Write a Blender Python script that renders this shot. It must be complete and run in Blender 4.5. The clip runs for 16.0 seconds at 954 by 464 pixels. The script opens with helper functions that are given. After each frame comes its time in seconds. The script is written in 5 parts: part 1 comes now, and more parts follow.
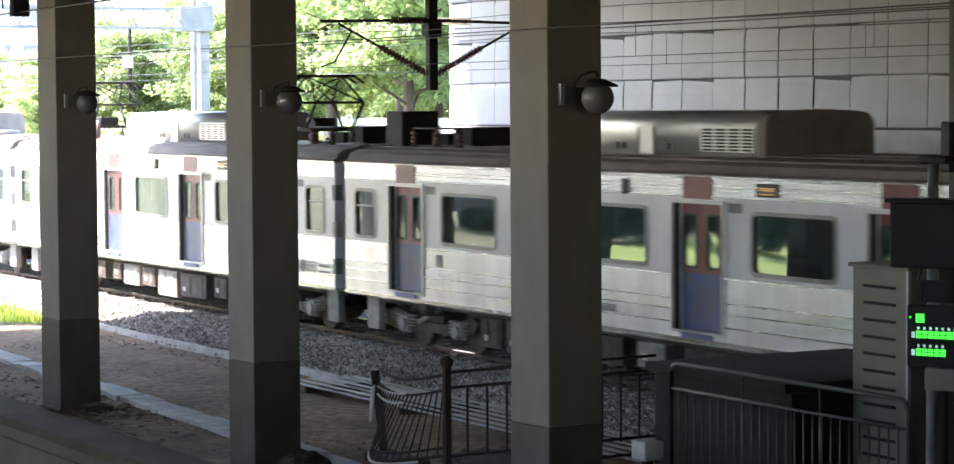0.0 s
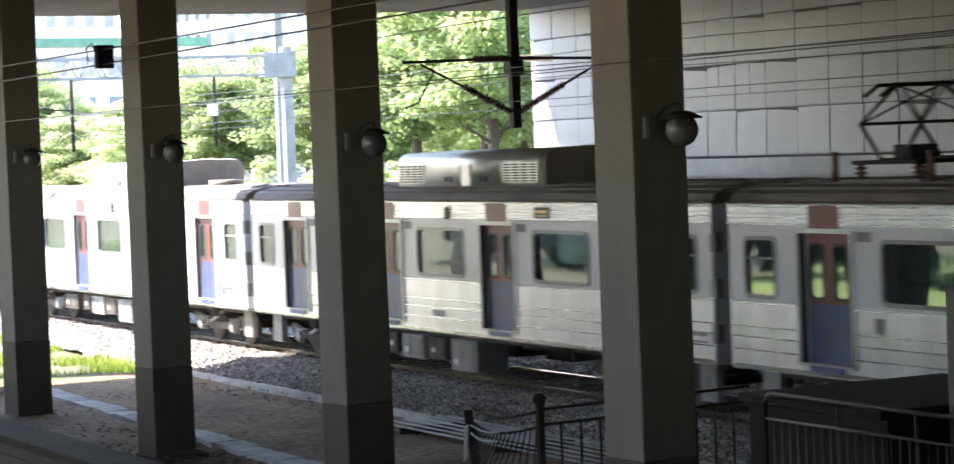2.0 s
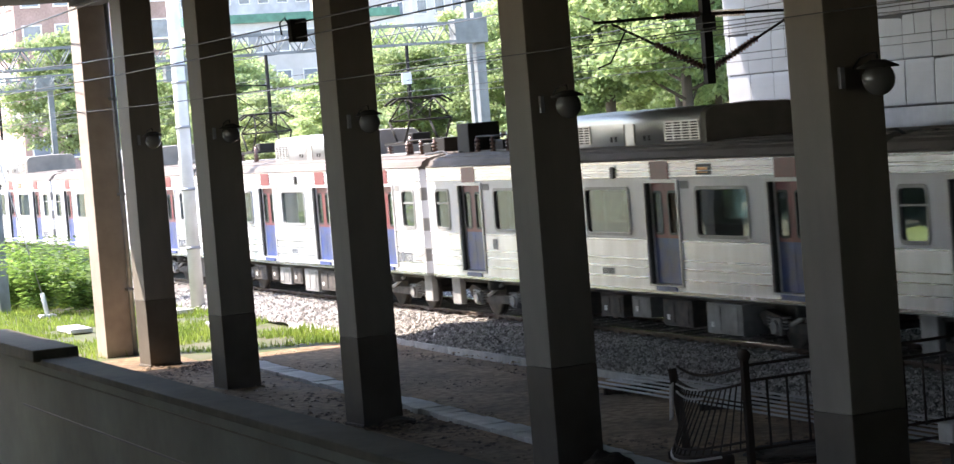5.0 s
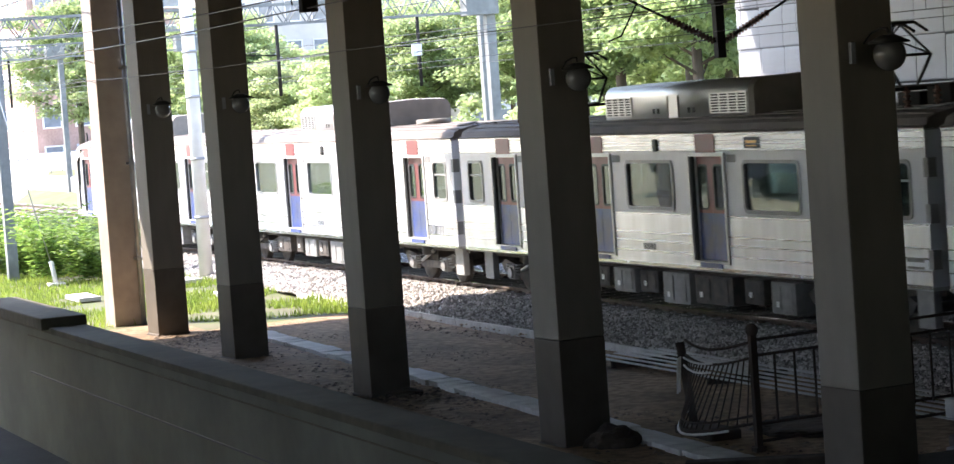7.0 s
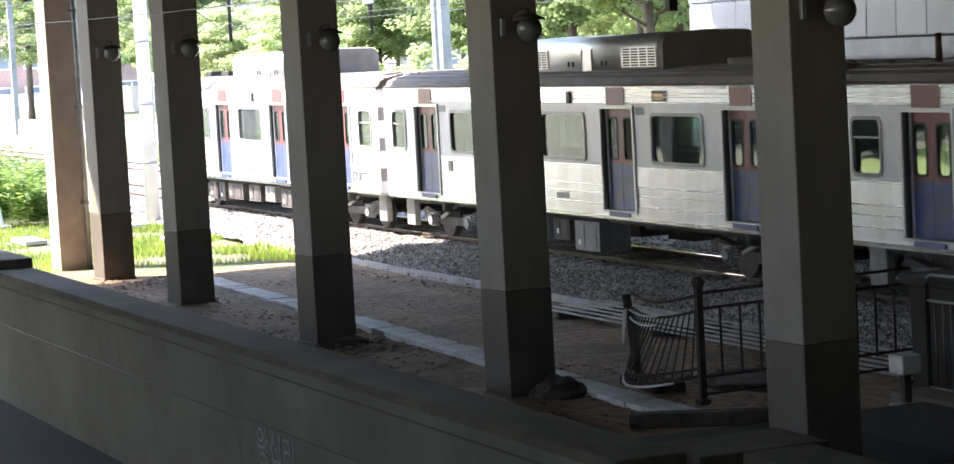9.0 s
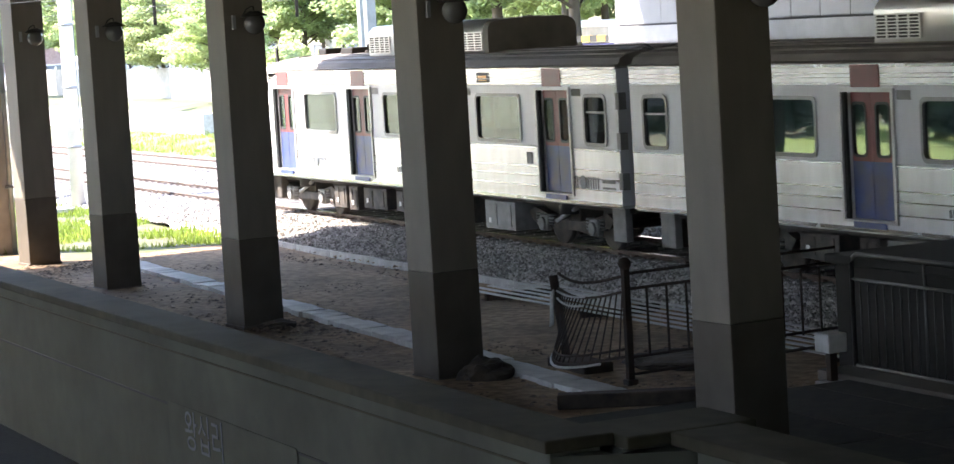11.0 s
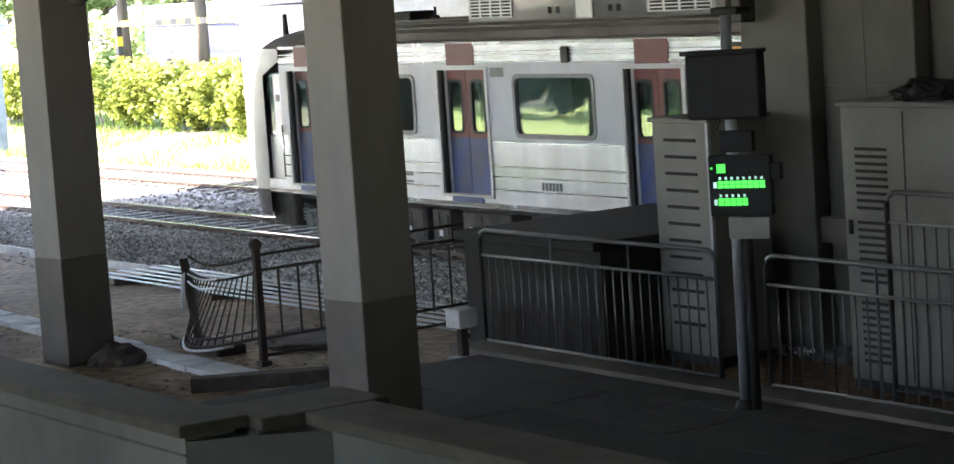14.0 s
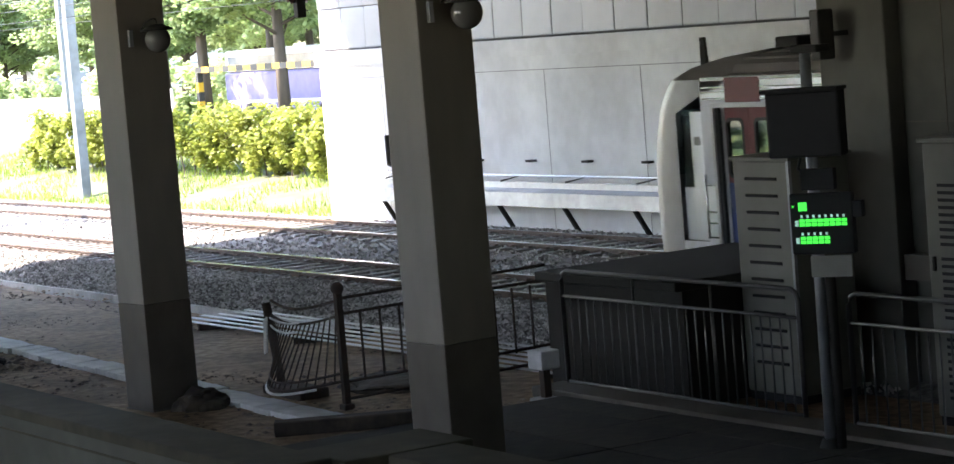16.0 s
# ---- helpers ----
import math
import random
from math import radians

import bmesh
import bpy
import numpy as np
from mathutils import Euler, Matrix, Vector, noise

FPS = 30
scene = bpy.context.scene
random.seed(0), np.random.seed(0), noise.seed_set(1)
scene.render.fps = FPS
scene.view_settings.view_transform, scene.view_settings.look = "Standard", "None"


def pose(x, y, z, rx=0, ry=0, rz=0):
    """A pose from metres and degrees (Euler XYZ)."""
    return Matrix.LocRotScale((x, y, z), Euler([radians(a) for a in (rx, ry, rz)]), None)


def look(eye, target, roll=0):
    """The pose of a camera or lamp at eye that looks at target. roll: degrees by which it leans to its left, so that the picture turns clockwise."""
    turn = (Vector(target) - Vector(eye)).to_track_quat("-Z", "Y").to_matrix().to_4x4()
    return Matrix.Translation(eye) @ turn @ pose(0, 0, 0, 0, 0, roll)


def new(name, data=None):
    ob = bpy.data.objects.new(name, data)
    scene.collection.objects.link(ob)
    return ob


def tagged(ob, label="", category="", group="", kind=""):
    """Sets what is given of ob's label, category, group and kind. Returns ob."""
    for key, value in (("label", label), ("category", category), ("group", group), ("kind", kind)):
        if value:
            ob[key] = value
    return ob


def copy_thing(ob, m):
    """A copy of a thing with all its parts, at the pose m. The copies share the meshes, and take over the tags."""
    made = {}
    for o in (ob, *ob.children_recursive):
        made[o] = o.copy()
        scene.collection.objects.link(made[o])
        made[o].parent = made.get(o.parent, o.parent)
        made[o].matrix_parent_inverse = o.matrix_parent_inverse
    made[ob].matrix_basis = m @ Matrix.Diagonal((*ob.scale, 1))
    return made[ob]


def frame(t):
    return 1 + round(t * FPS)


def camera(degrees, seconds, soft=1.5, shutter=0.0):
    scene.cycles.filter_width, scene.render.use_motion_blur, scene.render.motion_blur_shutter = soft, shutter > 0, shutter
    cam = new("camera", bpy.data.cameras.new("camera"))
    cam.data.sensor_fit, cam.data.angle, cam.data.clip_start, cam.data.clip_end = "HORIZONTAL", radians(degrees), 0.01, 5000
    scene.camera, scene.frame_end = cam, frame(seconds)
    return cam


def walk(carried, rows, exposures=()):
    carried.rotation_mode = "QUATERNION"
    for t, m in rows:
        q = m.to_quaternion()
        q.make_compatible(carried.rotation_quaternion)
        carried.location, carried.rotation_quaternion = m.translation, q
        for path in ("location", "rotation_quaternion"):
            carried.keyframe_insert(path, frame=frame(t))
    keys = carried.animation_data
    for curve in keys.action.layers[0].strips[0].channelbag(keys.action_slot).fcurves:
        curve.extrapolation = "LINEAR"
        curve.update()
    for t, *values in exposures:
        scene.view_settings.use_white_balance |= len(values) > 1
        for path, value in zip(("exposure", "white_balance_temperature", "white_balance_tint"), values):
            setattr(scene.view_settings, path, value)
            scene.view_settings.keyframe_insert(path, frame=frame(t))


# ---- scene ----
# ---- camera ----
cam = camera(22.0, 16.0, soft=1.4, shutter=0.22)
EYE = 4.52
TURNS = [
    (0.0, 87.049, 0.343, 61.124),
    (0.5, 87.222, 1.501, 61.614),
    (1.0, 87.296, 1.945, 61.49),
    (1.5, 87.622, 1.996, 61.608),
    (2.0, 87.966, 2.259, 63.096),
    (2.5, 88.343, 2.497, 66.098),
    (3.0, 88.395, 3.178, 66.552),
    (3.5, 88.083, 4.001, 67.102),
    (4.0, 87.809, 4.198, 67.343),
    (4.5, 87.57, 4.516, 67.552),
    (7.0, 86.707, 4.106, 67.868),
    (7.5, 86.484, 3.916, 67.77),
    (8.0, 86.13, 3.576, 67.662),
    (8.5, 85.804, 3.374, 67.571),
    (9.0, 85.46, 3.146, 66.715),
    (11.5, 84.775, 3.3, 64.372),
    (12.0, 84.621, 3.014, 63.308),
    (12.5, 84.579, 3.003, 61.788),
    (13.0, 84.33, 2.884, 59.958),
    (13.5, 84.005, 3.324, 57.697),
    (14.0, 83.928, 3.865, 56.258),
    (14.5, 84.176, 4.395, 56.185),
    (15.0, 84.44, 4.649, 56.585),
    (15.5, 84.733, 4.764, 57.34),
    (16.0, 85.033, 4.681, 58.085),
]
EXPOSURES = [
    (0.0, 3.73, 6850, 20), (0.5, 3.49, 6850, 20), (1.0, 3.29, 6850, 20), (1.5, 3.39, 6850, 20), (2.0, 3.3, 6850, 20), (2.5, 3.05, 6850, 20),
    (3.5, 2.58, 6850, 20), (4.5, 2.55, 6850, 20), (7.0, 2.78, 6850, 20), (9.0, 3.29, 6850, 20), (11.5, 3.38, 6850, 20), (13.0, 3.73, 6850, 20),
    (13.5, 4.13, 6850, 20), (14.0, 4.34, 6850, 20), (14.5, 4.25, 6850, 20), (15.0, 3.97, 6850, 20), (16.0, 3.58, 6850, 20),
]
walk(cam, [(t, pose(0, 0, EYE, a, b, c)) for t, a, b, c in TURNS], EXPOSURES)

# ---- light ----
SUN_FROM = Vector((-0.38, -0.50, 0.78)).normalized()
world = bpy.data.worlds.new("sky")
scene.world = world
world.use_nodes = True
sky = world.node_tree.nodes.new("ShaderNodeTexSky")
sky.sky_type, sky.sun_disc = "NISHITA", False
sky.sun_elevation = math.asin(SUN_FROM.z)
sky.sun_rotation = math.atan2(SUN_FROM.x, SUN_FROM.y)
sky.air_density, sky.dust_density = 1.2, 0.8
back = world.node_tree.nodes["Background"]
world.node_tree.links.new(sky.outputs[0], back.inputs[0])
back.inputs[1].default_value = 0.15
lamp = bpy.data.lights.new("sun", "SUN")
lamp.energy, lamp.angle, lamp.color = 2.8, radians(0.6), (1.0, 0.95, 0.86)
sun = new("sun", lamp)
sun.matrix_world = look((0, 0, 60), Vector((0, 0, 60)) - SUN_FROM)


# ---- materials ----
def mat(name, col, rough=0.6, metal=0.0, scale=4.0, var=0.25, bump=0.15, col2=None, stain=0.25, stain_scale=0.6,
        rand=0.0, stretch=(1, 1, 1), detail=6.0, emit=0.0, space="Object", spec=0.5, island=0.0):
    m = bpy.data.materials.new(name)
    m.use_nodes = True
    n, l = m.node_tree.nodes, m.node_tree.links
    b = n["Principled BSDF"]
    co = n.new("ShaderNodeTexCoord")
    mp = n.new("ShaderNodeMapping")
    mp.inputs["Scale"].default_value = stretch
    l.new(co.outputs[space], mp.inputs[0])
    fine = n.new("ShaderNodeTexNoise")
    fine.inputs["Scale"].default_value, fine.inputs["Detail"].default_value = scale, detail
    big = n.new("ShaderNodeTexNoise")
    big.inputs["Scale"].default_value, big.inputs["Detail"].default_value = stain_scale, 4.0
    l.new(mp.outputs[0], fine.inputs[0])
    l.new(mp.outputs[0], big.inputs[0])
    r1 = n.new("ShaderNodeValToRGB")
    c2 = col2 or tuple(c * (1 - var) for c in col)
    r1.color_ramp.elements[0].position, r1.color_ramp.elements[1].position = 0.35, 0.65
    r1.color_ramp.elements[0].color, r1.color_ramp.elements[1].color = (*c2, 1), (*col, 1)
    l.new(fine.outputs[0], r1.inputs[0])
    mr = n.new("ShaderNodeMapRange")
    mr.inputs[1].default_value, mr.inputs[2].default_value = 0.35, 0.65
    mr.inputs[3].default_value, mr.inputs[4].default_value = 1 - stain, 1.0
    l.new(big.outputs[0], mr.inputs[0])
    mul = n.new("ShaderNodeVectorMath")
    mul.operation = "SCALE"
    l.new(r1.outputs[0], mul.inputs[0])
    l.new(mr.outputs[0], mul.inputs["Scale"])
    out = mul.outputs[0]
    for amount, node, sock in ((rand, "ShaderNodeObjectInfo", "Random"), (island, "ShaderNodeNewGeometry", "Random Per Island")):
        if amount:
            inf = n.new(node)
            m2 = n.new("ShaderNodeMapRange")
            m2.inputs[3].default_value, m2.inputs[4].default_value = 1 - amount, 1 + amount * 0.5
            l.new(inf.outputs[sock], m2.inputs[0])
            mu = n.new("ShaderNodeVectorMath")
            mu.operation = "SCALE"
            l.new(out, mu.inputs[0])
            l.new(m2.outputs[0], mu.inputs["Scale"])
            out = mu.outputs[0]
    l.new(out, b.inputs["Base Color"])
    rr = n.new("ShaderNodeMapRange")
    rr.inputs[3].default_value, rr.inputs[4].default_value = max(0.02, rough - 0.08), min(1, rough + 0.08)
    l.new(fine.outputs[0], rr.inputs[0])
    l.new(rr.outputs[0], b.inputs["Roughness"])
    b.inputs["Metallic"].default_value = metal
    b.inputs["Specular IOR Level"].default_value = spec
    if bump:
        bp = n.new("ShaderNodeBump")
        bp.inputs["Strength"].default_value, bp.inputs["Distance"].default_value = bump, 0.02
        l.new(fine.outputs[0], bp.inputs["Height"])
        l.new(bp.outputs[0], b.inputs["Normal"])
    if emit:
        b.inputs["Emission Color"].default_value = (*col, 1)
        b.inputs["Emission Strength"].default_value = emit
    return m


def leaf_mat(name, a, b_, island=0.3):
    m = mat(name, a, 0.55, 0, 1.5, 0.3, 0.0, b_, 0.2, 0.3, island=island, rand=0.2)
    n, l = m.node_tree.nodes, m.node_tree.links
    p, o = n["Principled BSDF"], n["Material Output"]
    tr = n.new("ShaderNodeBsdfTranslucent")
    src = p.inputs["Base Color"].links[0].from_socket
    l.new(src, tr.inputs[0])
    mx = n.new("ShaderNodeMixShader")
    mx.inputs[0].default_value = 0.6
    l.new(p.outputs[0], mx.inputs[1])
    l.new(tr.outputs[0], mx.inputs[2])
    l.new(mx.outputs[0], o.inputs[0])
    return m


def glass_mat(name, col, rough=0.02):
    m = bpy.data.materials.new(name)
    m.use_nodes = True
    b = m.node_tree.nodes["Principled BSDF"]
    b.inputs["Base Color"].default_value = (*col, 1)
    b.inputs["Roughness"].default_value = rough
    b.inputs["Transmission Weight"].default_value = 0.9
    b.inputs["IOR"].default_value = 1.85
    n, l = m.node_tree.nodes, m.node_tree.links
    w = n.new("ShaderNodeTexNoise")
    w.inputs["Scale"].default_value, w.inputs["Detail"].default_value = 1.3, 0.5
    co = n.new("ShaderNodeTexCoord")
    l.new(co.outputs["Object"], w.inputs[0])
    bp = n.new("ShaderNodeBump")
    bp.inputs["Strength"].default_value, bp.inputs["Distance"].default_value = 0.11, 0.03
    l.new(w.outputs[0], bp.inputs["Height"])
    l.new(bp.outputs[0], b.inputs["Normal"])
    return m


DIRT = mat("dirt", (0.37, 0.26, 0.16), 0.95, 0, 6.0, 0.4, 1.0, (0.2, 0.135, 0.08), 0.45, 0.5, detail=14, spec=0.2)
GRASS_SOIL = mat("grass_soil", (0.085, 0.115, 0.03), 0.95, 0, 1.2, 0.4, 0.6, (0.12, 0.11, 0.065), 0.3, 0.15, detail=9)
LAWN = mat("lawn", (0.22, 0.30, 0.06), 0.9, 0, 3.0, 0.4, 0.5, (0.15, 0.25, 0.03), 0.25, 0.2, detail=9)
LEAF_D = leaf_mat("evergreen_leaf", (0.05, 0.09, 0.05), (0.03, 0.055, 0.03))
GRASS = leaf_mat("grass_blade", (0.30, 0.38, 0.07), (0.16, 0.25, 0.04))
BALLAST = mat("ballast", (0.29, 0.27, 0.245), 0.95, 0, 9.0, 0.5, 1.0, (0.10, 0.09, 0.08), 0.3, 0.3, detail=8)
STONE = mat("ballast_stone", (0.60, 0.57, 0.53), 0.85, 0, 6.0, 0.3, 0.2, None, 0.2, 1.0, island=0.75)
CLOD = mat("clod", (0.33, 0.25, 0.18), 0.95, 0, 5.0, 0.4, 0.5, (0.16, 0.115, 0.08), 0.3, 1.0, island=0.7)
SOIL_DARK = mat("dark_soil", (0.085, 0.065, 0.045), 0.95, 0, 5.0, 0.4, 1.0, (0.04, 0.03, 0.022), 0.4, 0.8, detail=12)
SLABM = mat("slab_concrete", (0.58, 0.57, 0.54), 0.85, 0, 6.0, 0.15, 0.2, None, 0.25, 0.9, rand=0.2)
CONC = mat("concrete", (0.36, 0.35, 0.33), 0.9, 0, 5.0, 0.2, 0.25, None, 0.3, 0.5, detail=9)
CONC_PALE = mat("pale_concrete", (0.62, 0.61, 0.58), 0.9, 0, 6.0, 0.2, 0.2, None, 0.25, 0.7, rand=0.2)
# Column tones are kept low: the deck's shade is put into the paint.
COL_PALE = mat("column_shaded_paint", (0.245, 0.224, 0.188), 0.6, 0, 3.0, 0.1, 0.08, None, 0.2, 0.8, stretch=(1, 1, 0.3), spec=0.3)
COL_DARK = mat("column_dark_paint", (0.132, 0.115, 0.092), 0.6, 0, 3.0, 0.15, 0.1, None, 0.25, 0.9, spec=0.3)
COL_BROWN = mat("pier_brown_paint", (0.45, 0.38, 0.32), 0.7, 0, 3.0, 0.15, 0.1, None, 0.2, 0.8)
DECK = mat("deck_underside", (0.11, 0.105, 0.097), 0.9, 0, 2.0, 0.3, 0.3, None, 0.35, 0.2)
PANEL = mat("wall_panel", (0.25, 0.262, 0.29), 0.5, 0.15, 2.0, 0.06, 0.03, None, 0.12, 0.5, rand=0.06)
WALLP = mat("painted_wall", (0.70, 0.70, 0.69), 0.8, 0, 3.0, 0.1, 0.15, None, 0.25, 0.35, detail=9)
STEEL = mat("brushed_steel", (0.80, 0.822, 0.87), 0.36, 0.5, 3.0, 0.1, 0.03, None, 0.2, 0.9, stretch=(1.6, 1, 0.25), rand=0.06)
STEEL_DULL = mat("grey_band", (0.57, 0.588, 0.625), 0.42, 0.05, 3.0, 0.08, 0.02, None, 0.10, 0.7, stretch=(1.2, 1, 0.3))
DOORFRAME = mat("door_frame_steel", (0.6, 0.61, 0.62), 0.4, 0.25, 3.0, 0.12, 0.02)
TRIM = mat("polished_trim", (0.58, 0.61, 0.66), 0.25, 0.85, 3.0, 0.1, 0.02)
ROOF = mat("train_roof", (0.235, 0.205, 0.18), 0.8, 0, 2.5, 0.3, 0.15, None, 0.35, 0.4, stretch=(0.4, 1, 1))
RED = mat("red_door_paint", (0.2, 0.037, 0.04), 0.5, 0, 4.0, 0.2, 0.03, None, 0.3, 0.8)
BLUE = mat("blue_door_paint", (0.03, 0.065, 0.25), 0.5, 0, 3.0, 0.2, 0.03, (0.05, 0.07, 0.15), 0.3, 0.9)
BLACK = mat("black_rubber", (0.02, 0.02, 0.02), 0.6, 0, 6.0, 0.3, 0.05)
UNDER = mat("grimy_underframe", (0.055, 0.05, 0.047), 0.85, 0, 5.0, 0.4, 0.3, (0.10, 0.085, 0.07), 0.3, 1.0)
BOXGREY = mat("grey_equipment", (0.32, 0.32, 0.31), 0.7, 0, 5.0, 0.25, 0.1, None, 0.3, 1.0, rand=0.25)
ACSTEEL = mat("aircon_steel", (0.55, 0.555, 0.55), 0.42, 0.6, 3.0, 0.06, 0.02, None, 0.14, 0.5, stretch=(0.3, 1, 2))
ACCOVER = mat("aircon_cover", (0.30, 0.275, 0.24), 0.7, 0, 3.0, 0.2, 0.1, None, 0.3, 0.6)
GLASS = glass_mat("train_glass", (0.2, 0.28, 0.27))
FRAME = mat("window_rubber_grey", (0.27, 0.28, 0.285), 0.45, 0.2, 6.0, 0.2, 0.03)
INTERIOR = mat("train_interior", (0.5, 0.52, 0.5), 0.7, 0, 3.0, 0.2, 0.0)
SEAT = mat("seat_cloth", (0.10, 0.16, 0.26), 0.9, 0, 8.0, 0.2, 0.1)
RUST = mat("rail_rust", (0.15, 0.105, 0.08), 0.85, 0.1, 8.0, 0.4, 0.25, (0.09, 0.065, 0.05))
RAILTOP = mat("polished_rail", (0.75, 0.74, 0.72), 0.18, 1.0, 6.0, 0.1, 0.02)
SLEEPER = mat("concrete_sleeper", (0.34, 0.32, 0.29), 0.9, 0, 6.0, 0.3, 0.25, None, 0.3, 1.5, rand=0.25)
DARKMETAL = mat("dark_metal", (0.026, 0.024, 0.02), 0.75, 0.1, 6.0, 0.3, 0.1, spec=0.3)
GANTRY = mat("gantry_steel", (0.24, 0.26, 0.26), 0.6, 0.3, 5.0, 0.2, 0.05, None, 0.3, 0.8)
SEAMDARK = mat("seam_shadow_grey", (0.07, 0.072, 0.078), 0.8, 0, 4.0, 0.2, 0.1)
WESTW = mat("west_blocker_pale", (0.45, 0.47, 0.46), 0.85, 0, 1.5, 0.3, 0.1, None, 0.3, 0.25)
GALV = mat("galvanised_steel", (0.42, 0.44, 0.46), 0.45, 0.7, 5.0, 0.2, 0.05, None, 0.25, 0.8)
STAINLESS = mat("stainless_tube", (0.14, 0.14, 0.137), 0.5, 1.0, 5.0, 0.1, 0.02)
IRON = mat("weathered_iron", (0.062, 0.052, 0.043), 0.85, 0.2, 9.0, 0.4, 0.25, (0.075, 0.05, 0.036), spec=0.3)
PVC = mat("pale_plastic_pipe", (0.56, 0.55, 0.53), 0.5, 0, 5.0, 0.15, 0.05, None, 0.25, 1.0, rand=0.15)
NOSEM = mat("cab_grey_steel", (0.36, 0.36, 0.36), 0.45, 0.15, 3.0, 0.12, 0.03, None, 0.2, 0.8)
# Wall and cabinet colours are lowered to carry the shade of this corner.
STATIONW = mat("station_wall_shaded", (0.115, 0.112, 0.092), 0.7, 0, 2.0, 0.12, 0.05, None, 0.3, 0.5, spec=0.3)
CAB = mat("cabinet_shaded_paint", (0.175, 0.172, 0.143), 0.55, 0, 4.0, 0.08, 0.03, None, 0.25, 0.8)
CAB_DARK = mat("slot_black", (0.02, 0.02, 0.02), 0.8, 0, 4.0)
MONITOR = mat("monitor_case", (0.015, 0.015, 0.015), 0.65, 0, 5.0, 0.2, 0.05, spec=0.2)
GREEN = mat("led_green", (0.012, 1.0, 0.07), 0.5, 0, 4.0, 0.05, 0, None, 0, emit=0.10)
LEDWHITE = mat("led_pale", (0.55, 0.9, 0.85), 0.5, 0, 4.0, 0.05, 0, None, 0, emit=0.035)
LEDAMBER = mat("led_amber", (0.8, 0.42, 0.12), 0.5, 0, 4.0, 0.05, 0, None, 0, emit=0.01)
PARAPET = mat("parapet_render", (0.122, 0.127, 0.095), 0.85, 0, 2.5, 0.15, 0.15, None, 0.3, 0.4, detail=9, spec=0.3)
COPING = mat("parapet_coping", (0.105, 0.096, 0.064), 0.9, 0, 4.0, 0.2, 0.2, None, 0.35, 0.5, detail=9, spec=0.2)
BARK = mat("bark", (0.13, 0.10, 0.075), 0.95, 0, 5.0, 0.4, 0.6, None, 0.3, 1.0, stretch=(1, 1, 0.2))
LEAF_A = leaf_mat("tree_leaf", (0.47, 0.58, 0.28), (0.35, 0.47, 0.2))
LEAF_B = leaf_mat("tree_leaf_pale", (0.55, 0.64, 0.33), (0.42, 0.52, 0.24))
LEAF_S = leaf_mat("shrub_leaf", (0.24, 0.36, 0.08), (0.10, 0.20, 0.04), 0.6)
LEAF_H = leaf_mat("hedge_leaf", (0.46, 0.50, 0.10), (0.24, 0.30, 0.05))
LEAF_P = leaf_mat("pine_needle", (0.30, 0.42, 0.18), (0.20, 0.29, 0.12))
YELLOW = mat("yellow_paint", (0.70, 0.40, 0.02), 0.5, 0, 5.0, 0.1, 0.03)
WHITEP = mat("white_paint", (0.78, 0.78, 0.76), 0.5, 0, 4.0, 0.08, 0.03, None, 0.15, 0.8)
PURPLE = mat("violet_paint", (0.20, 0.18, 0.40), 0.4, 0, 3.0, 0.15, 0.03)
BRICKRED = mat("brown_brick", (0.45, 0.31, 0.27), 0.9, 0, 6.0, 0.2, 0.1)
PALEWALL = mat("pale_facade", (0.62, 0.60, 0.57), 0.8, 0, 1.0, 0.1, 0.05, None, 0.2, 0.15)
GREENROOF = mat("green_parapet", (0.10, 0.28, 0.20), 0.6, 0, 2.0)
GREYFACADE = mat("grey_facade", (0.56, 0.58, 0.63), 0.7, 0, 1.0, 0.12, 0.05)
WINDARK = mat("far_window", (0.22, 0.26, 0.31), 0.15, 0, 2.0, 0.2, 0)
CERAMIC = mat("insulator_ceramic", (0.16, 0.09, 0.07), 0.25, 0, 6.0, 0.2, 0)
# Opal glass set dark so the globes look shaded under the deck.
OPAL = mat("opal_globe_shaded", (0.14, 0.14, 0.133), 0.2, 0, 4.0, 0.05, 0)
WIREM = mat("wire_black", (0.03, 0.03, 0.03), 0.5, 0.3, 6.0)
TAPE = mat("pale_tape", (0.7, 0.68, 0.64), 0.6, 0, 6.0)
MARK = mat("lettering_blue_grey", (0.14, 0.16, 0.19), 0.5, 0, 5.0)
# Near-black because the shade by the railings is put into the colour.
PAVING = mat("shaded_paving", (0.042, 0.036, 0.026), 0.9, 0, 5.0, 0.35, 0.4, (0.024, 0.02, 0.016), 0.35, 0.6, detail=10, spec=0.25)
LOWDARK = mat("low_sheet_dark", (0.034, 0.032, 0.026), 0.95, 0, 8.0, 0.3, 0.3, spec=0.2)


# ---- mesh tools ----
def box(bm, x0, x1, y0, y1, z0, z1, bevel=0.0):
    vs = [bm.verts.new((x, y, z)) for x in (x0, x1) for y in (y0, y1) for z in (z0, z1)]
    fs = [bm.faces.new([vs[i] for i in f]) for f in ((0, 1, 3, 2), (4, 6, 7, 5), (0, 4, 5, 1), (2, 3, 7, 6), (0, 2, 6, 4), (1, 5, 7, 3))]
    if bevel:
        es = list({e for f in fs for e in f.edges})
        bmesh.ops.bevel(bm, geom=es, offset=bevel, segments=2, affect="EDGES", profile=0.5)
    return bm


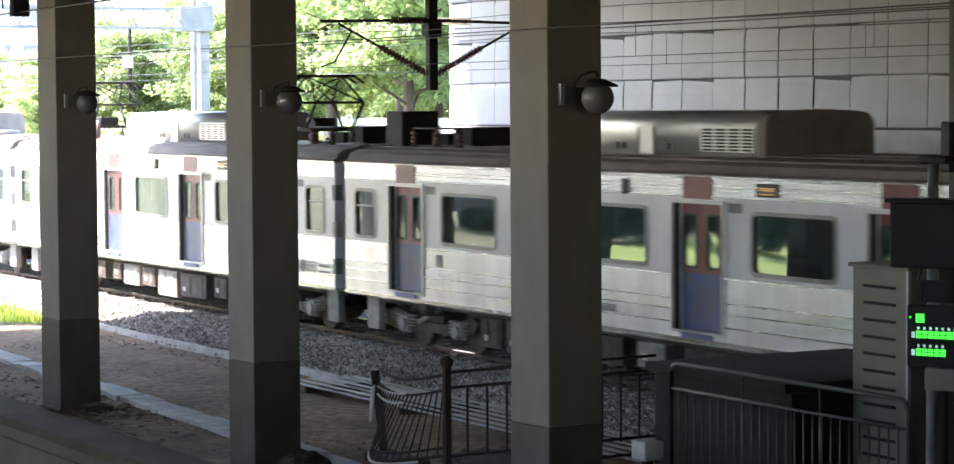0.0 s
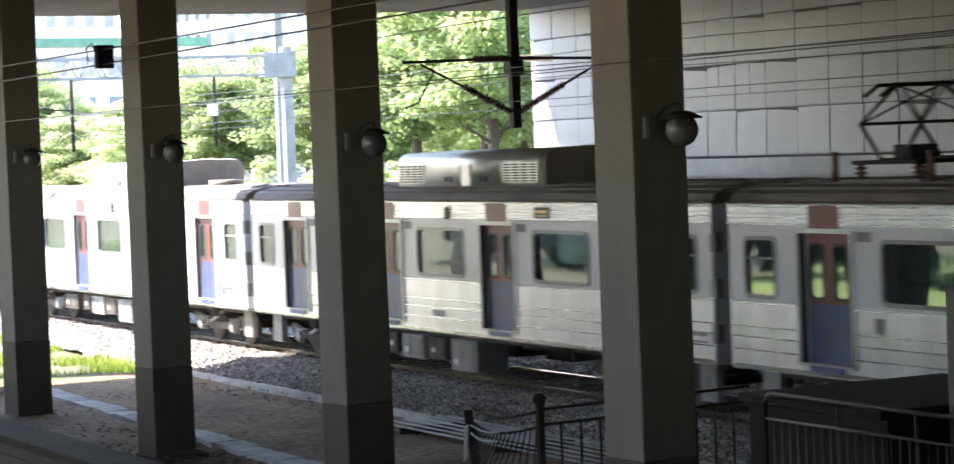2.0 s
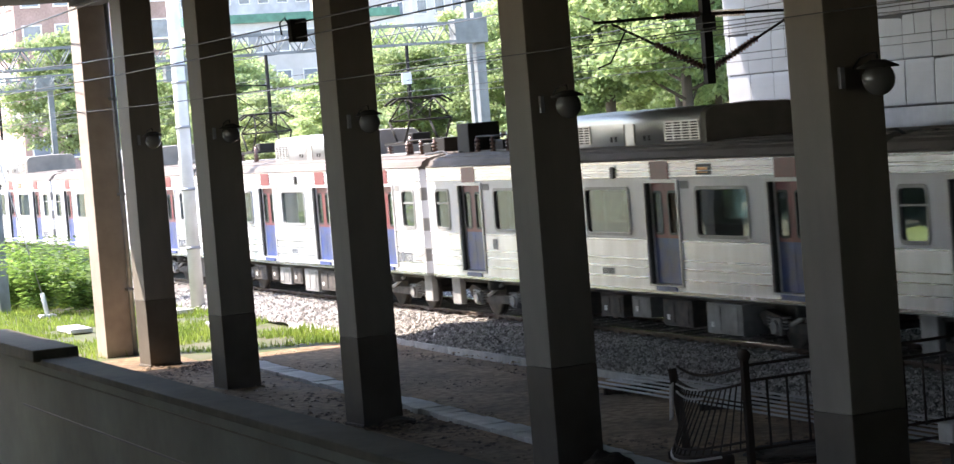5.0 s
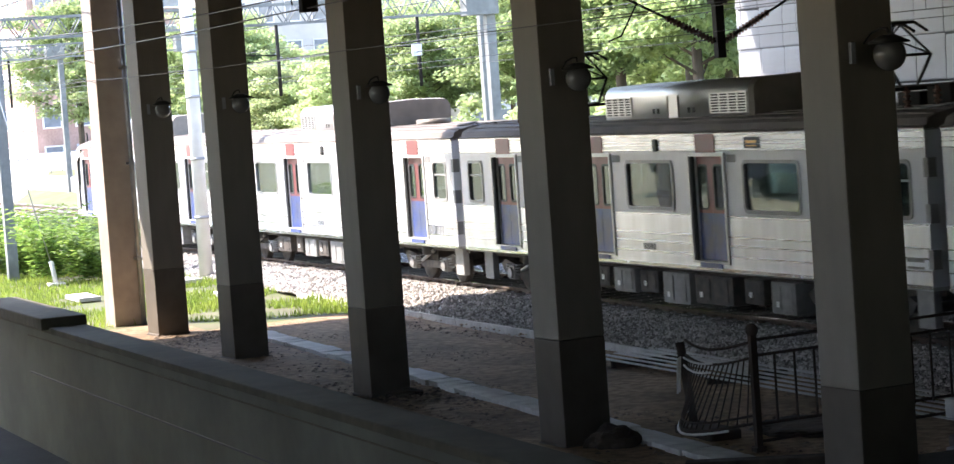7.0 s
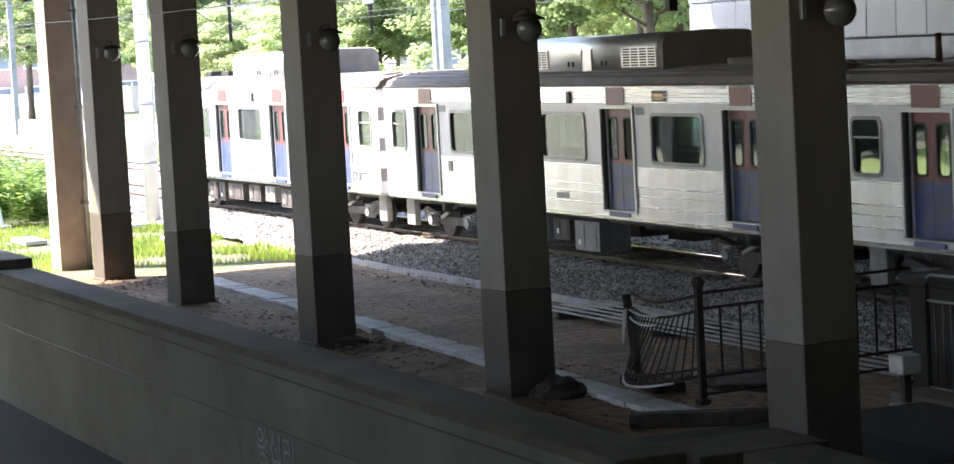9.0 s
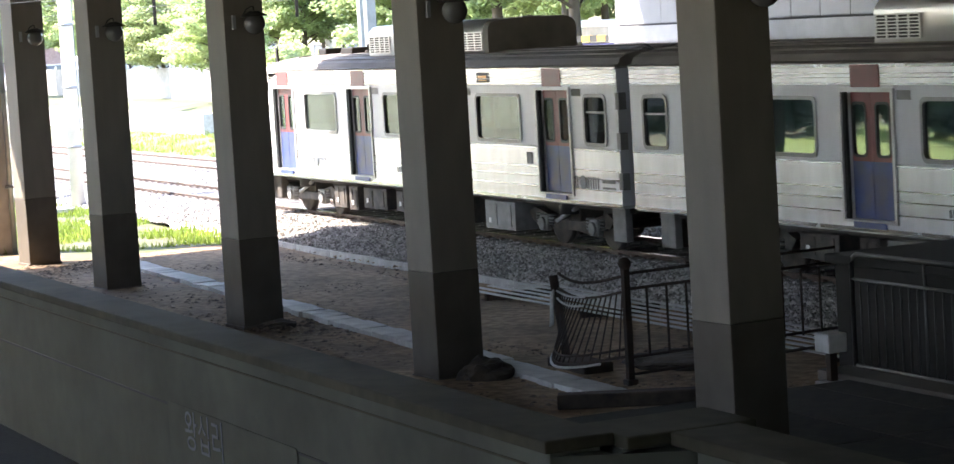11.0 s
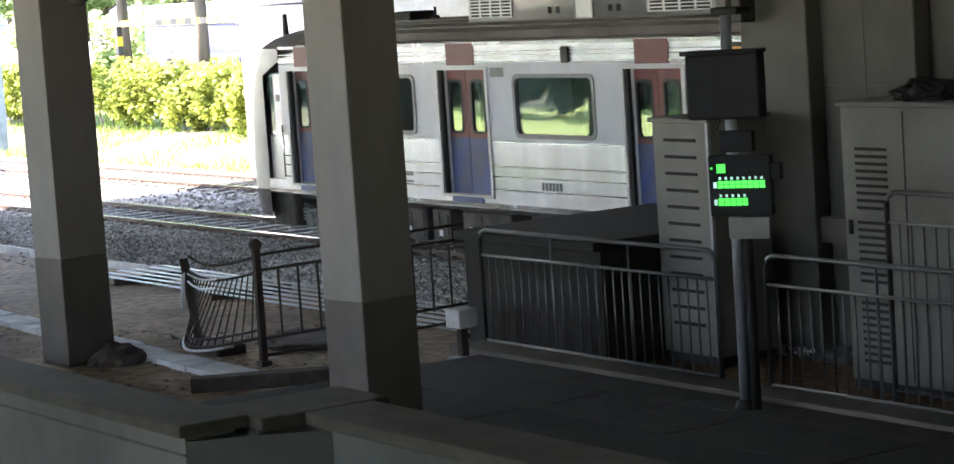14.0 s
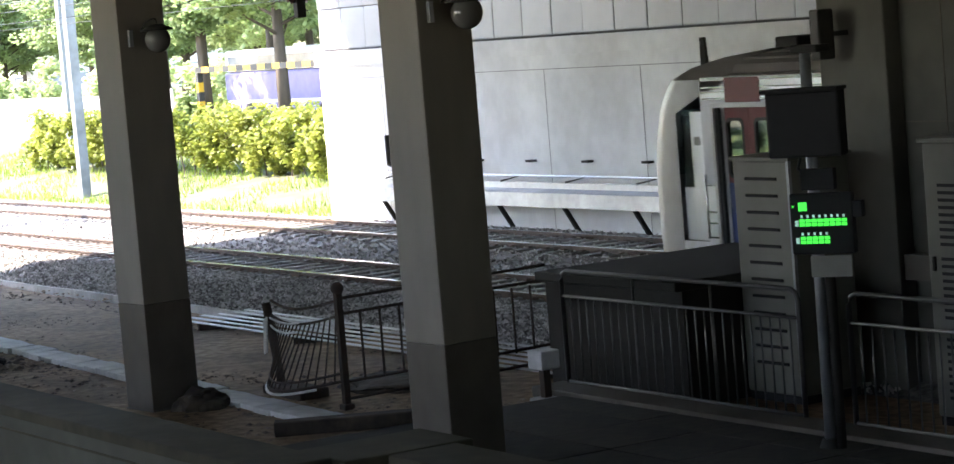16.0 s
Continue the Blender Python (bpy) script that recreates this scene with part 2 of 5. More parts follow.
def tube(bm, a, b, r, r2=None, seg=8, caps=True):
    a, b = Vector(a), Vector(b)
    q = (b - a).to_track_quat("Z", "Y").to_matrix()
    r2 = r if r2 is None else r2
    rings = []
    for p, rad in ((a, r), (b, r2)):
        rings.append([bm.verts.new(p + q @ Vector((rad * math.cos(k * 2 * math.pi / seg), rad * math.sin(k * 2 * math.pi / seg), 0))) for k in range(seg)])
    for k in range(seg):
        f = bm.faces.new((rings[0][k], rings[0][(k + 1) % seg], rings[1][(k + 1) % seg], rings[1][k]))
        f.smooth = True
    if caps:
        bm.faces.new(rings[0][::-1])
        bm.faces.new(rings[1])
    return bm


def pipe(bm, pts, r, seg=6):
    """One bent tube through the points."""
    pts = [Vector(p) for p in pts]
    rings = []
    for i, p in enumerate(pts):
        d = (pts[min(i + 1, len(pts) - 1)] - pts[max(i - 1, 0)]).normalized()
        side = d.cross(Vector((0.31, 0.17, 0.93)))
        side = side.normalized() if side.length > 0.05 else d.cross(Vector((0, 1, 0))).normalized()
        up = side.cross(d)
        rings.append([bm.verts.new(p + r * (math.cos(k * 2 * math.pi / seg) * side + math.sin(k * 2 * math.pi / seg) * up)) for k in range(seg)])
    for a, b in zip(rings, rings[1:]):
        for k in range(seg):
            f = bm.faces.new((a[k], a[(k + 1) % seg], b[(k + 1) % seg], b[k]))
            f.smooth = True
    bm.faces.new(rings[0][::-1])
    bm.faces.new(rings[-1])
    return bm


def prism(bm, prof, x0, x1, axis="x", smooth=False):
    """Extrude a closed profile of (u, v) along an axis."""
    put = {"x": lambda s, u, v: (s, u, v), "y": lambda s, u, v: (u, s, v), "z": lambda s, u, v: (u, v, s)}[axis]
    a = [bm.verts.new(put(x0, u, v)) for u, v in prof]
    b = [bm.verts.new(put(x1, u, v)) for u, v in prof]
    k = len(prof)
    for i in range(k):
        f = bm.faces.new((a[i], a[(i + 1) % k], b[(i + 1) % k], b[i]))
        f.smooth = smooth
    bm.faces.new(a[::-1])
    bm.faces.new(b)
    return bm


def ball(bm, c, r, u=12, v=8, squash=1.0):
    m = Matrix.Translation(c) @ Matrix.Diagonal((r, r, r * squash, 1))
    res = bmesh.ops.create_uvsphere(bm, u_segments=u, v_segments=v, radius=1, matrix=m)
    for vv in res["verts"]:
        for f in vv.link_faces:
            f.smooth = True
    return bm


def mesh_of(name, bm, material):
    bmesh.ops.recalc_face_normals(bm, faces=bm.faces[:])
    me = bpy.data.meshes.new(name)
    bm.to_mesh(me)
    bm.free()
    me.materials.append(material)
    return me


def part(name, bm, material, parent=None, label=""):
    ob = new(name, mesh_of(name, bm, material))
    if parent:
        ob.parent = parent
    return tagged(ob, label)


def piece(name, me, parent, loc=(0, 0, 0), rz=0.0):
    ob = new(name, me)
    ob.parent = parent
    ob.location = loc
    ob.rotation_euler = (0, 0, rz)
    return ob


def thing(name, label, category, group="", at=(0, 0, 0), rz=0.0, kind=""):
    ob = new(name)
    ob.empty_display_size = 0.2
    ob.matrix_basis = pose(*at, 0, 0, rz)
    return tagged(ob, label, category, group, kind)


def B():
    return bmesh.new()


def raw(name, verts, faces, material, parent=None):
    me = bpy.data.meshes.new(name)
    me.from_pydata(verts, [], faces)
    me.update()
    me.materials.append(material)
    ob = new(name, me)
    if parent:
        ob.parent = parent
    return ob


# ---- large structure ----
SOFFIT = 7.9
G = -0.3
rnd = random.Random(5)


def ground():
    """One sheet to the horizon: dirt under the deck, grass outside, banks behind the far track."""
    xs = [-900, -500, -300, -200] + [-150 + 2.5 * i for i in range(61)] + [20, 60, 200, 600]
    ys = [-600, -200, -60, -35, -28, -22, -17, -11, -8] + [-5 + 1.5 * i for i in range(10)] + [10.0, 10.55, 10.9, 11.5] + [13 + 1.5 * i for i in range(23)] + [60, 90, 150, 400, 900]
    vs, fs = [], []
    for y in ys:
        for x in xs:
            z = G + 0.06 * noise.noise((x * 0.4, y * 0.4, 0)) + 0.03 * noise.noise((x * 1.7, y * 1.7, 3))
            if y > 31:
                z += min(1.2, (y - 31) * 0.16) + 0.12 * noise.noise((x * 0.2, y * 0.3, 4))
            if y < 10.7:
                z -= 2.2
            if 18.9 < y < 31:
                z -= 0.12
            vs.append((x, y, z))
    n = len(xs)
    for j in range(len(ys) - 1):
        for i in range(n - 1):
            fs.append((j * n + i, j * n + i + 1, (j + 1) * n + i + 1, (j + 1) * n + i))
    ob = raw("ground", vs, fs, DIRT)
    ob.data.materials.append(GRASS_SOIL)
    ob.data.materials.append(LAWN)
    ob.data.materials.append(CONC)
    for p in ob.data.polygons:
        c = p.center
        wob = 1.6 * noise.noise((c.x * 0.3, c.y * 0.3, 9))
        p.material_index = 1 if (c.x < -53 + wob + (c.y - 16) * 0.35 or c.y > 31 or c.x > 25) else 0
        # The concrete here is unseen, added to bounce light onto the train.
        if c.y < 10.6 and c.x < -46:
            p.material_index = 3 if c.y > -17 or c.x > -50 else 2 if c.x > -104 else 1
        p.use_smooth = True
    tagged(ob, "bare trodden dirt giving way to sunlit grass", "ground", kind="structure")


def ballast():
    prof = [(18.95, -0.28), (20.0, -0.04), (20.9, 0.0 - 0.09), (24.9, -0.11), (25.6, -0.09), (28.9, -0.10), (30.3, -0.3)]
    vs, fs = [], []
    xs = [-160 + 0.6 * i for i in range(290)]
    ys = [18.95 + 0.25 * i for i in range(46)]
    for x in xs:
        for y in ys:
            z = np.interp(y, [p[0] for p in prof], [p[1] for p in prof]) + 0.025 * noise.noise((x * 3, y * 3, 0))
            vs.append((x, y, z - 0.03))
    n = len(ys)
    for i in range(len(xs) - 1):
        for j in range(n - 1):
            fs.append((i * n + j, (i + 1) * n + j, (i + 1) * n + j + 1, i * n + j + 1))
    ob = raw("ballast_bed", vs, fs, BALLAST)
    tagged(ob, "grey crushed-stone ballast bed under two tracks", "ballast", kind="structure")
    vs, fs = [], []
    octa = [(1, 0, 0), (0, 1, 0), (-1, 0, 0), (0, -1, 0), (0, 0, 1), (0, 0, -0.6)]
    oct_f = [(0, 1, 4), (1, 2, 4), (2, 3, 4), (3, 0, 4), (1, 0, 5), (2, 1, 5), (3, 2, 5), (0, 3, 5)]
    for k in range(46000):
        x = rnd.uniform(-74, -22) if k % 3 else rnd.uniform(-50, -24)
        y = rnd.uniform(18.9, 21.3) if k % 4 else rnd.uniform(21.3, 29)
        z = np.interp(y, [p[0] for p in prof], [p[1] for p in prof]) - 0.02
        s = rnd.uniform(0.025, 0.06)
        q = Euler((rnd.uniform(0, 6), rnd.uniform(0, 6), rnd.uniform(0, 6))).to_matrix() @ Matrix.Diagonal((s, s * rnd.uniform(0.6, 1.1), s * rnd.uniform(0.5, 0.9)))
        o = len(vs)
        vs += [tuple(q @ Vector(v) + Vector((x, y, z))) for v in octa]
        fs += [tuple(o + i for i in f) for f in oct_f]
    ob = raw("ballast_stone", vs, fs, STONE)
    tagged(ob, "loose grey crushed ballast stones", "gravel", kind="stuff")


TRACKS = (22.23, 27.05)


def tracks():
    prof = [(-0.075, -0.15), (0.075, -0.15), (0.075, -0.135), (0.012, -0.115), (0.012, -0.04), (0.036, -0.03), (0.036, -0.001), (-0.036, -0.001), (-0.036, -0.03), (-0.012, -0.04), (-0.012, -0.115), (-0.075, -0.135)]
    sl = mesh_of("sleeper", box(B(), -0.12, 0.12, -1.2, 1.2, -0.3, -0.075, 0.02), SLEEPER)
    cb = B()
    for y in (-0.86, -0.63, 0.63, 0.86):
        box(cb, -0.06, 0.06, y - 0.045, y + 0.045, -0.08, -0.045)
    clip = mesh_of("rail_clip", cb, RUST)
    for yc in TRACKS:
        t = thing("railway_track", "rusty steel rails on concrete sleepers in ballast", "railway track", kind="structure")
        for y in (yc - 0.752, yc + 0.752):
            part("rail", prism(B(), [(y + u, v) for u, v in prof], -160, 10), RUST, t)
            part("rail_head", box(B(), -160, 10, y - 0.03, y + 0.03, -0.004, 0.003), RAILTOP, t, "worn shiny running surface")
        for k in range(140):
            x = -112 + 0.63 * k
            piece("sleeper", sl, t, (x, yc, 0))
            if x > -75:
                piece("rail_clip", clip, t, (x, yc, 0))


def deck():
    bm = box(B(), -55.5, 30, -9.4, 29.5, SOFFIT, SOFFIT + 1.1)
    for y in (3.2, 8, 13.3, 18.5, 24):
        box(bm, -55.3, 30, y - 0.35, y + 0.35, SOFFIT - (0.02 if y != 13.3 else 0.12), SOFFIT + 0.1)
    # Two unseen deck pieces added only to shade the parapet's west end.
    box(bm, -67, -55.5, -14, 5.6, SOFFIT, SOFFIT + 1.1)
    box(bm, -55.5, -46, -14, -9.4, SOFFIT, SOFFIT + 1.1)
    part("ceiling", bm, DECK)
    tagged(bpy.data.objects["ceiling"], "dark concrete underside of the overhead station deck", "ceiling", kind="structure")


def far_wall():
    w = thing("wall_north", "grey metal-panelled station wall above white painted concrete", "wall", kind="structure")
    part("wall_body", box(B(), -55.0, 12, 29.62, 31.5, -0.3, 7.9), SEAMDARK, w)
    part("end_cladding", box(B(), -55.12, -55.0, 29.62, 31.5, 3.62, 7.9), WALLP, w)
    part("painted_base", box(B(), -55.1, 12, 29.5, 29.62, -0.3, 3.62), WALLP, w, "white painted lower wall with faint joints")
    part("ledge", box(B(), -55.15, 12, 29.40, 29.62, 3.62, 4.0), WALLP, w)
    jo = B()
    for k in range(14):
        box(jo, -52.0 + 3.6 * k, -51.985 + 3.6 * k, 29.494, 29.5, -0.3, 3.3)
    box(jo, -55.1, 12, 29.494, 29.5, 3.30, 3.315)
    part("joint", jo, BOXGREY, w)
    wd, ht = 1.183, 1.02
    prof = [(0.008, -0.034), (0.03, -0.04), (ht * 0.7, -0.026), (ht - 0.1, -0.014), (ht - 0.01, -0.002)]
    bm = B()
    grid = [[bm.verts.new((x, y, z)) for x in (0.011, 0.04, wd / 2, wd - 0.04, wd - 0.011)] for z, y in prof]
    for r0, r1 in zip(grid, grid[1:]):
        for k in range(4):
            bm.faces.new((r0[k], r0[k + 1], r1[k + 1], r1[k]))
    for r0 in grid:
        r0[0].co.y += 0.006
        r0[4].co.y += 0.006
    lip = [bm.verts.new((v.co.x, 0.0, v.co.z)) for v in grid[0]]
    for k in range(4):
        bm.faces.new((lip[k], lip[k + 1], grid[0][k + 1], grid[0][k]))
    me = mesh_of("panel", bm, PANEL)
    for j in range(4):
        for k in range(36):
            if k == 0:
                continue
            ob = piece("panel", me, w, (-56.3 + wd * k, 29.62, 4.04 + ht * j))
            ob.rotation_euler = (rnd.uniform(-0.008, 0.008), 0, rnd.uniform(-0.008, 0.008))
    # steel guard trough along the wall foot
    g = thing("guard_trough", "pale steel cable trough on brackets along the wall", "cable trough")
    part("trough", prism(B(), [(28.9, 0.35), (29.3, 0.35), (29.3, 0.85), (29.22, 0.85), (29.22, 0.72), (28.9, 0.66)], -52.5, -20), GALV, g)
    part("top_pipe", tube(B(), (-52.5, 29.2, 1.0), (-20, 29.2, 1.0), 0.03), GALV, g)
    for k in range(12):
        x = -51.5 + 2.6 * k
        part("bracket", prism(B(), [(28.95, 0.35), (29.05, 0.35), (29.45, -0.3), (29.35, -0.3)], x, x + 0.08), DARKMETAL, g)
        part("clip", prism(B(), [(x, 0.86), (x + 0.7, 0.98), (x + 0.7, 1.0), (x, 0.9)], 29.1, 29.14, "y"), DARKMETAL, g)
    for k in range(7):
        part("wall_hook", box(B(), -50 + 2.2 * k, -49.75 + 2.2 * k, 29.35, 29.5, 1.28, 1.33), DARKMETAL, g)
    part("standpipe", pipe(B(), [(-51.6, 29.3, 1.9), (-51.6, 29.3, 1.2), (-51.0, 29.3, 1.08)], 0.06), DARKMETAL, g)


def closing_walls():
    # Unseen walls added to block and shape the light under the deck.
    wb = box(B(), -67, -66.6, -14, 5.6, 1.3, SOFFIT)
    box(wb, -66.6, -46, -14, -13.6, 1.0, SOFFIT)
    part("west_light_blocker", wb, WESTW)
    tagged(bpy.data.objects["west_light_blocker"], "added unseen pale wall that blocks sky and mirrors in the windows", "wall", kind="structure")
    part("east_light_blocker", box(B(), 28, 28.4, -20, 29.5, -0.3, 6.5), CONC)
    tagged(bpy.data.objects["east_light_blocker"], "added unseen end wall that limits light from the east", "wall", kind="structure")
    # Lower part leaves a gap for sky light; full height darkens the right.
    ws = box(B(), -50, -14, -9.4, -9.0, -2.6, 5.6)
    box(ws, -14, 28, -9.4, -9.0, -2.6, 7.9)
    part("south_light_blocker", ws, CONC)
    tagged(bpy.data.objects["south_light_blocker"], "added unseen side wall whose height sets the light from the south", "wall", kind="structure")
    part("platform", box(B(), -1.2, 6, -3.2, 2, -2.5, 2.9), CONC)
    tagged(bpy.data.objects["platform"], "plain concrete platform", "platform", kind="structure")


def near_wall():
    w = thing("parapet", "grey-green rendered parapet with a wide stone coping", "parapet", kind="structure")
    part("wall_face", box(B(), -56.5, -21.3, 10.45, 11.0, -2.6, 0.22), PARAPET, w)
    part("coping", box(B(), -56.5, -21.2, 10.35, 11.12, 0.22, 0.35, 0.02), COPING, w)
    part("end_block", box(B(), -56.5, -49.4, 10.2, 11.15, 0.30, 0.55, 0.03), COPING, w)
    part("joint_strip", box(B(), -52, -21.3, 10.435, 10.45, -0.78, -0.75), BLACK, w)
    part("edge_strip", box(B(), -52, -21.3, 10.43, 10.45, 0.02, 0.04), COPING, w)
    part("return_wall", box(B(), -21.9, -21.05, 11.12, 12.6, -2.6, 0.2), PARAPET, w)
    part("return_coping", box(B(), -22.0, -20.95, 11.12, 12.6, 0.2, 0.33, 0.02), COPING, w)
    part("front_wall", box(B(), -20.6, -6, 11.7, 12.2, -2.6, 0.18), PARAPET, w)
    # Chamfer added to catch light and cover the dark notch between the walls.
    part("corner_wall", prism(B(), [(-21.3, 10.46), (-20.6, 11.69), (-21.04, 11.69), (-21.04, 11.0), (-21.3, 11.0)], -2.6, 0.17, "z"), PARAPET, w)
    # Near-black sheet added to keep the sunlit ground here dark.
    part("low_dark_sheet", box(B(), -62, -21.3, 2.5, 10.44, -2.62, -2.36), LOWDARK, w, "added dark sheet over the bright ground below the parapet")
    part("apron", box(B(), -21.05, 10, 10.9, 11.7, -2.6, -2.3), CONC, w)
    part("front_coping", box(B(), -20.95, -6, 11.6, 12.4, 0.18, 0.32, 0.02), COPING, w)


def words(name, text, size, material, parent, m, label=""):
    cu = bpy.data.curves.new("words", "FONT")
    cu.body, cu.size, cu.extrude, cu.align_x = text, size, 0.004, "CENTER"
    tmp = bpy.data.objects.new("words", cu)
    scene.collection.objects.link(tmp)
    me = bpy.data.meshes.new_from_object(tmp.evaluated_get(bpy.context.evaluated_depsgraph_get()))
    bpy.data.objects.remove(tmp)
    me.materials.append(material)
    ob = new(name, me)
    ob.parent = parent
    ob.matrix_basis = m
    return tagged(ob, label)


def name_sign():
    s = thing("station_sign", "faded station name sign on the parapet face", "sign", at=(-30.97, 10.43, -1.13))
    part("board", box(B(), -2.6, 2.6, -0.01, 0.0, -0.62, 0.42), PARAPET, s)
    words("station_name", "\uc655\uc2ed\ub9ac", 0.62, MARK, s, pose(-1.0, -0.02, -0.12, 90), "dark station name lettering")
    bars = B()
    for k in range(5):
        box(bars, 0.75 + 0.3 * k, 0.97 + 0.3 * k, -0.016, -0.01, -0.32, -0.08)
    part("small_text_bars", bars, MARK, s)


def station_wall():
    w = thing("wall_station", "shaded grey panelled wall beside the platform end", "wall", kind="structure")
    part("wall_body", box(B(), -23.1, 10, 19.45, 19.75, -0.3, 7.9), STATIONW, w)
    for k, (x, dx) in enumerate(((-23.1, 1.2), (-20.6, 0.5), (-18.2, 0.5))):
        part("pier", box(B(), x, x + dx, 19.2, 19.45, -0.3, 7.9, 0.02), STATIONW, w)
    part("ledge", box(B(), -23.1, 10, 19.28, 19.45, 1.05, 1.35), COL_DARK, w)
    jo = B()
    for k in range(12):
        box(jo, -21.2 + 1.1 * k, -21.185 + 1.1 * k, 19.443, 19.45, 1.35, 7.9)
    for z in (2.9, 4.3, 5.7):
        box(jo, -21.9, 10, 19.443, 19.45, z, z + 0.015)
    part("joint", jo, COL_DARK, w)
    p = thing("platform_end", "dark steel-clad end of a raised platform", "platform", kind="structure")
    part("body", box(B(), -26.4, -23.45, 17.15, 20.25, -0.3, 1.1), DARKMETAL, p)
    part("top", box(B(), -26.5, -23.45, 17.05, 20.3, 1.1, 1.22, 0.02), DARKMETAL, p)
    part("kerb", box(B(), -26.0, -10, 16.55, 17.05, -0.3, -0.16, 0.02), COL_DARK, w)
    pv = thing("paved_floor", "dark concrete paving beside the railings, shade put into its colour", "floor", kind="structure")
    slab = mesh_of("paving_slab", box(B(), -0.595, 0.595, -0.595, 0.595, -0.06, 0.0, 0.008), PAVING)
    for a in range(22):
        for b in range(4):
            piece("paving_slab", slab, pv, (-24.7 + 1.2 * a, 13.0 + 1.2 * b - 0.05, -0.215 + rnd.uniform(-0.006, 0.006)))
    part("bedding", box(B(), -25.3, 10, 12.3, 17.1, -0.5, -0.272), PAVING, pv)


# ---- train ----
GAUGE_Y = TRACKS[0]
HALF = 1.56
DOORS = (2.82, 7.6, 12.4, 17.2)
WINS = (5.21, 10.0, 14.8)
SMALL = (1.12, 18.88)
L0, L1 = 0.25, 19.75


def side_sheet(cab):
    """Car side with real door and window openings: a list of cells (x0, x1, z0, z1, what)."""
    holes = []
    for d in DOORS:
        holes.append((d - 0.68, d + 0.68, 1.10, 3.05))
    for w_ in WINS:
        holes.append((w_ - 1.0, w_ + 1.0, 2.03, 2.94))
    for s in SMALL:
        if cab and s < 5:
            continue
        holes.append((s - 0.42, s + 0.42, 2.03, 2.94))
    if cab:
        holes.append((1.25, 1.85, 1.15, 2.98))
    return holes


def car_shells(cab):
    holes = side_sheet(cab)
    zs = sorted({0.96, 1.95, 3.14, 3.42} | {h[2] for h in holes} | {h[3] for h in holes})
    xs = sorted({L0, L1} | {h[0] for h in holes} | {h[1] for h in holes})
    out = {(m, s): B() for m in ("lower", "upper", "band") for s in (-1, 1)}
    for y, flip in ((-HALF, 1), (HALF, -1)):
        for i in range(len(xs) - 1):
            for j in range(len(zs) - 1):
                xm, zm = (xs[i] + xs[i + 1]) / 2, (zs[j] + zs[j + 1]) / 2
                if any(h[0] < xm < h[1] and h[2] < zm < h[3] for h in holes):
                    continue
                bm = out["band" if 1.95 < zm < 3.14 else "lower" if zm < 1.95 else "upper", -flip]
                if cab and (xs[i] < 1.2 or (xs[i] < 1.8 and zm > 3)):
                    continue
                yy = y
                q = [bm.verts.new(p) for p in ((xs[i], yy, zs[j]), (xs[i + 1], yy, zs[j]), (xs[i + 1], yy, zs[j + 1]), (xs[i], yy, zs[j + 1]))]
                bm.faces.new(q)
    return out


def rounded(x0, x1, z0, z1, r=0.1, n=4):
    pts = []
    for cx, cz, a0 in ((x1 - r, z0 + r, -90), (x1 - r, z1 - r, 0), (x0 + r, z1 - r, 90), (x0 + r, z0 + r, 180)):
        for k in range(n + 1):
            a = radians(a0 + 90 * k / n)
            pts.append((cx + r * math.cos(a), cz + r * math.sin(a)))
    return pts


def ring(bm, outer, inner, y0, y1):
    n = len(outer)
    loops = []
    for prof, y in ((outer, y0), (outer, y1), (inner, y1), (inner, y0)):
        loops.append([bm.verts.new((u, y, v)) for u, v in prof])
    for k in range(4):
        a, b = loops[k], loops[(k + 1) % 4]
        for i in range(n):
            bm.faces.new((a[i], a[(i + 1) % n], b[(i + 1) % n], b[i]))
    return bm


MESH = {}


def shared(name, maker, material):
    if name not in MESH:
        MESH[name] = mesh_of(name.split("|")[0], maker(), material)
    return MESH[name]


def window_frame_bm(w, h):
    return ring(B(), rounded(-w - 0.025, w + 0.025, -h - 0.025, h + 0.025, 0.13), rounded(-w + 0.035, w - 0.035, -h + 0.035, h - 0.035, 0.10), -0.02, 0.06)


def corner_fill(w, h):
    """Plates that round off the corners of a square opening."""
    bm = B()
    prof = rounded(-w + 0.02, w - 0.02, -h + 0.02, h - 0.02, 0.11)
    sq = [(max(-w, min(w, u * 1.6)), max(-h, min(h, v * 1.6))) for u, v in prof]
    n = len(prof)
    a = [bm.verts.new((u, 0.01, v)) for u, v in prof]
    b = [bm.verts.new((u, 0.01, v)) for u, v in sq]
    for i in range(n):
        if (prof[i][0] - prof[(i + 1) % n][0]) or (prof[i][1] - prof[(i + 1) % n][1]):
            bm.faces.new((a[i], a[(i + 1) % n], b[(i + 1) % n], b[i]))
    return bm


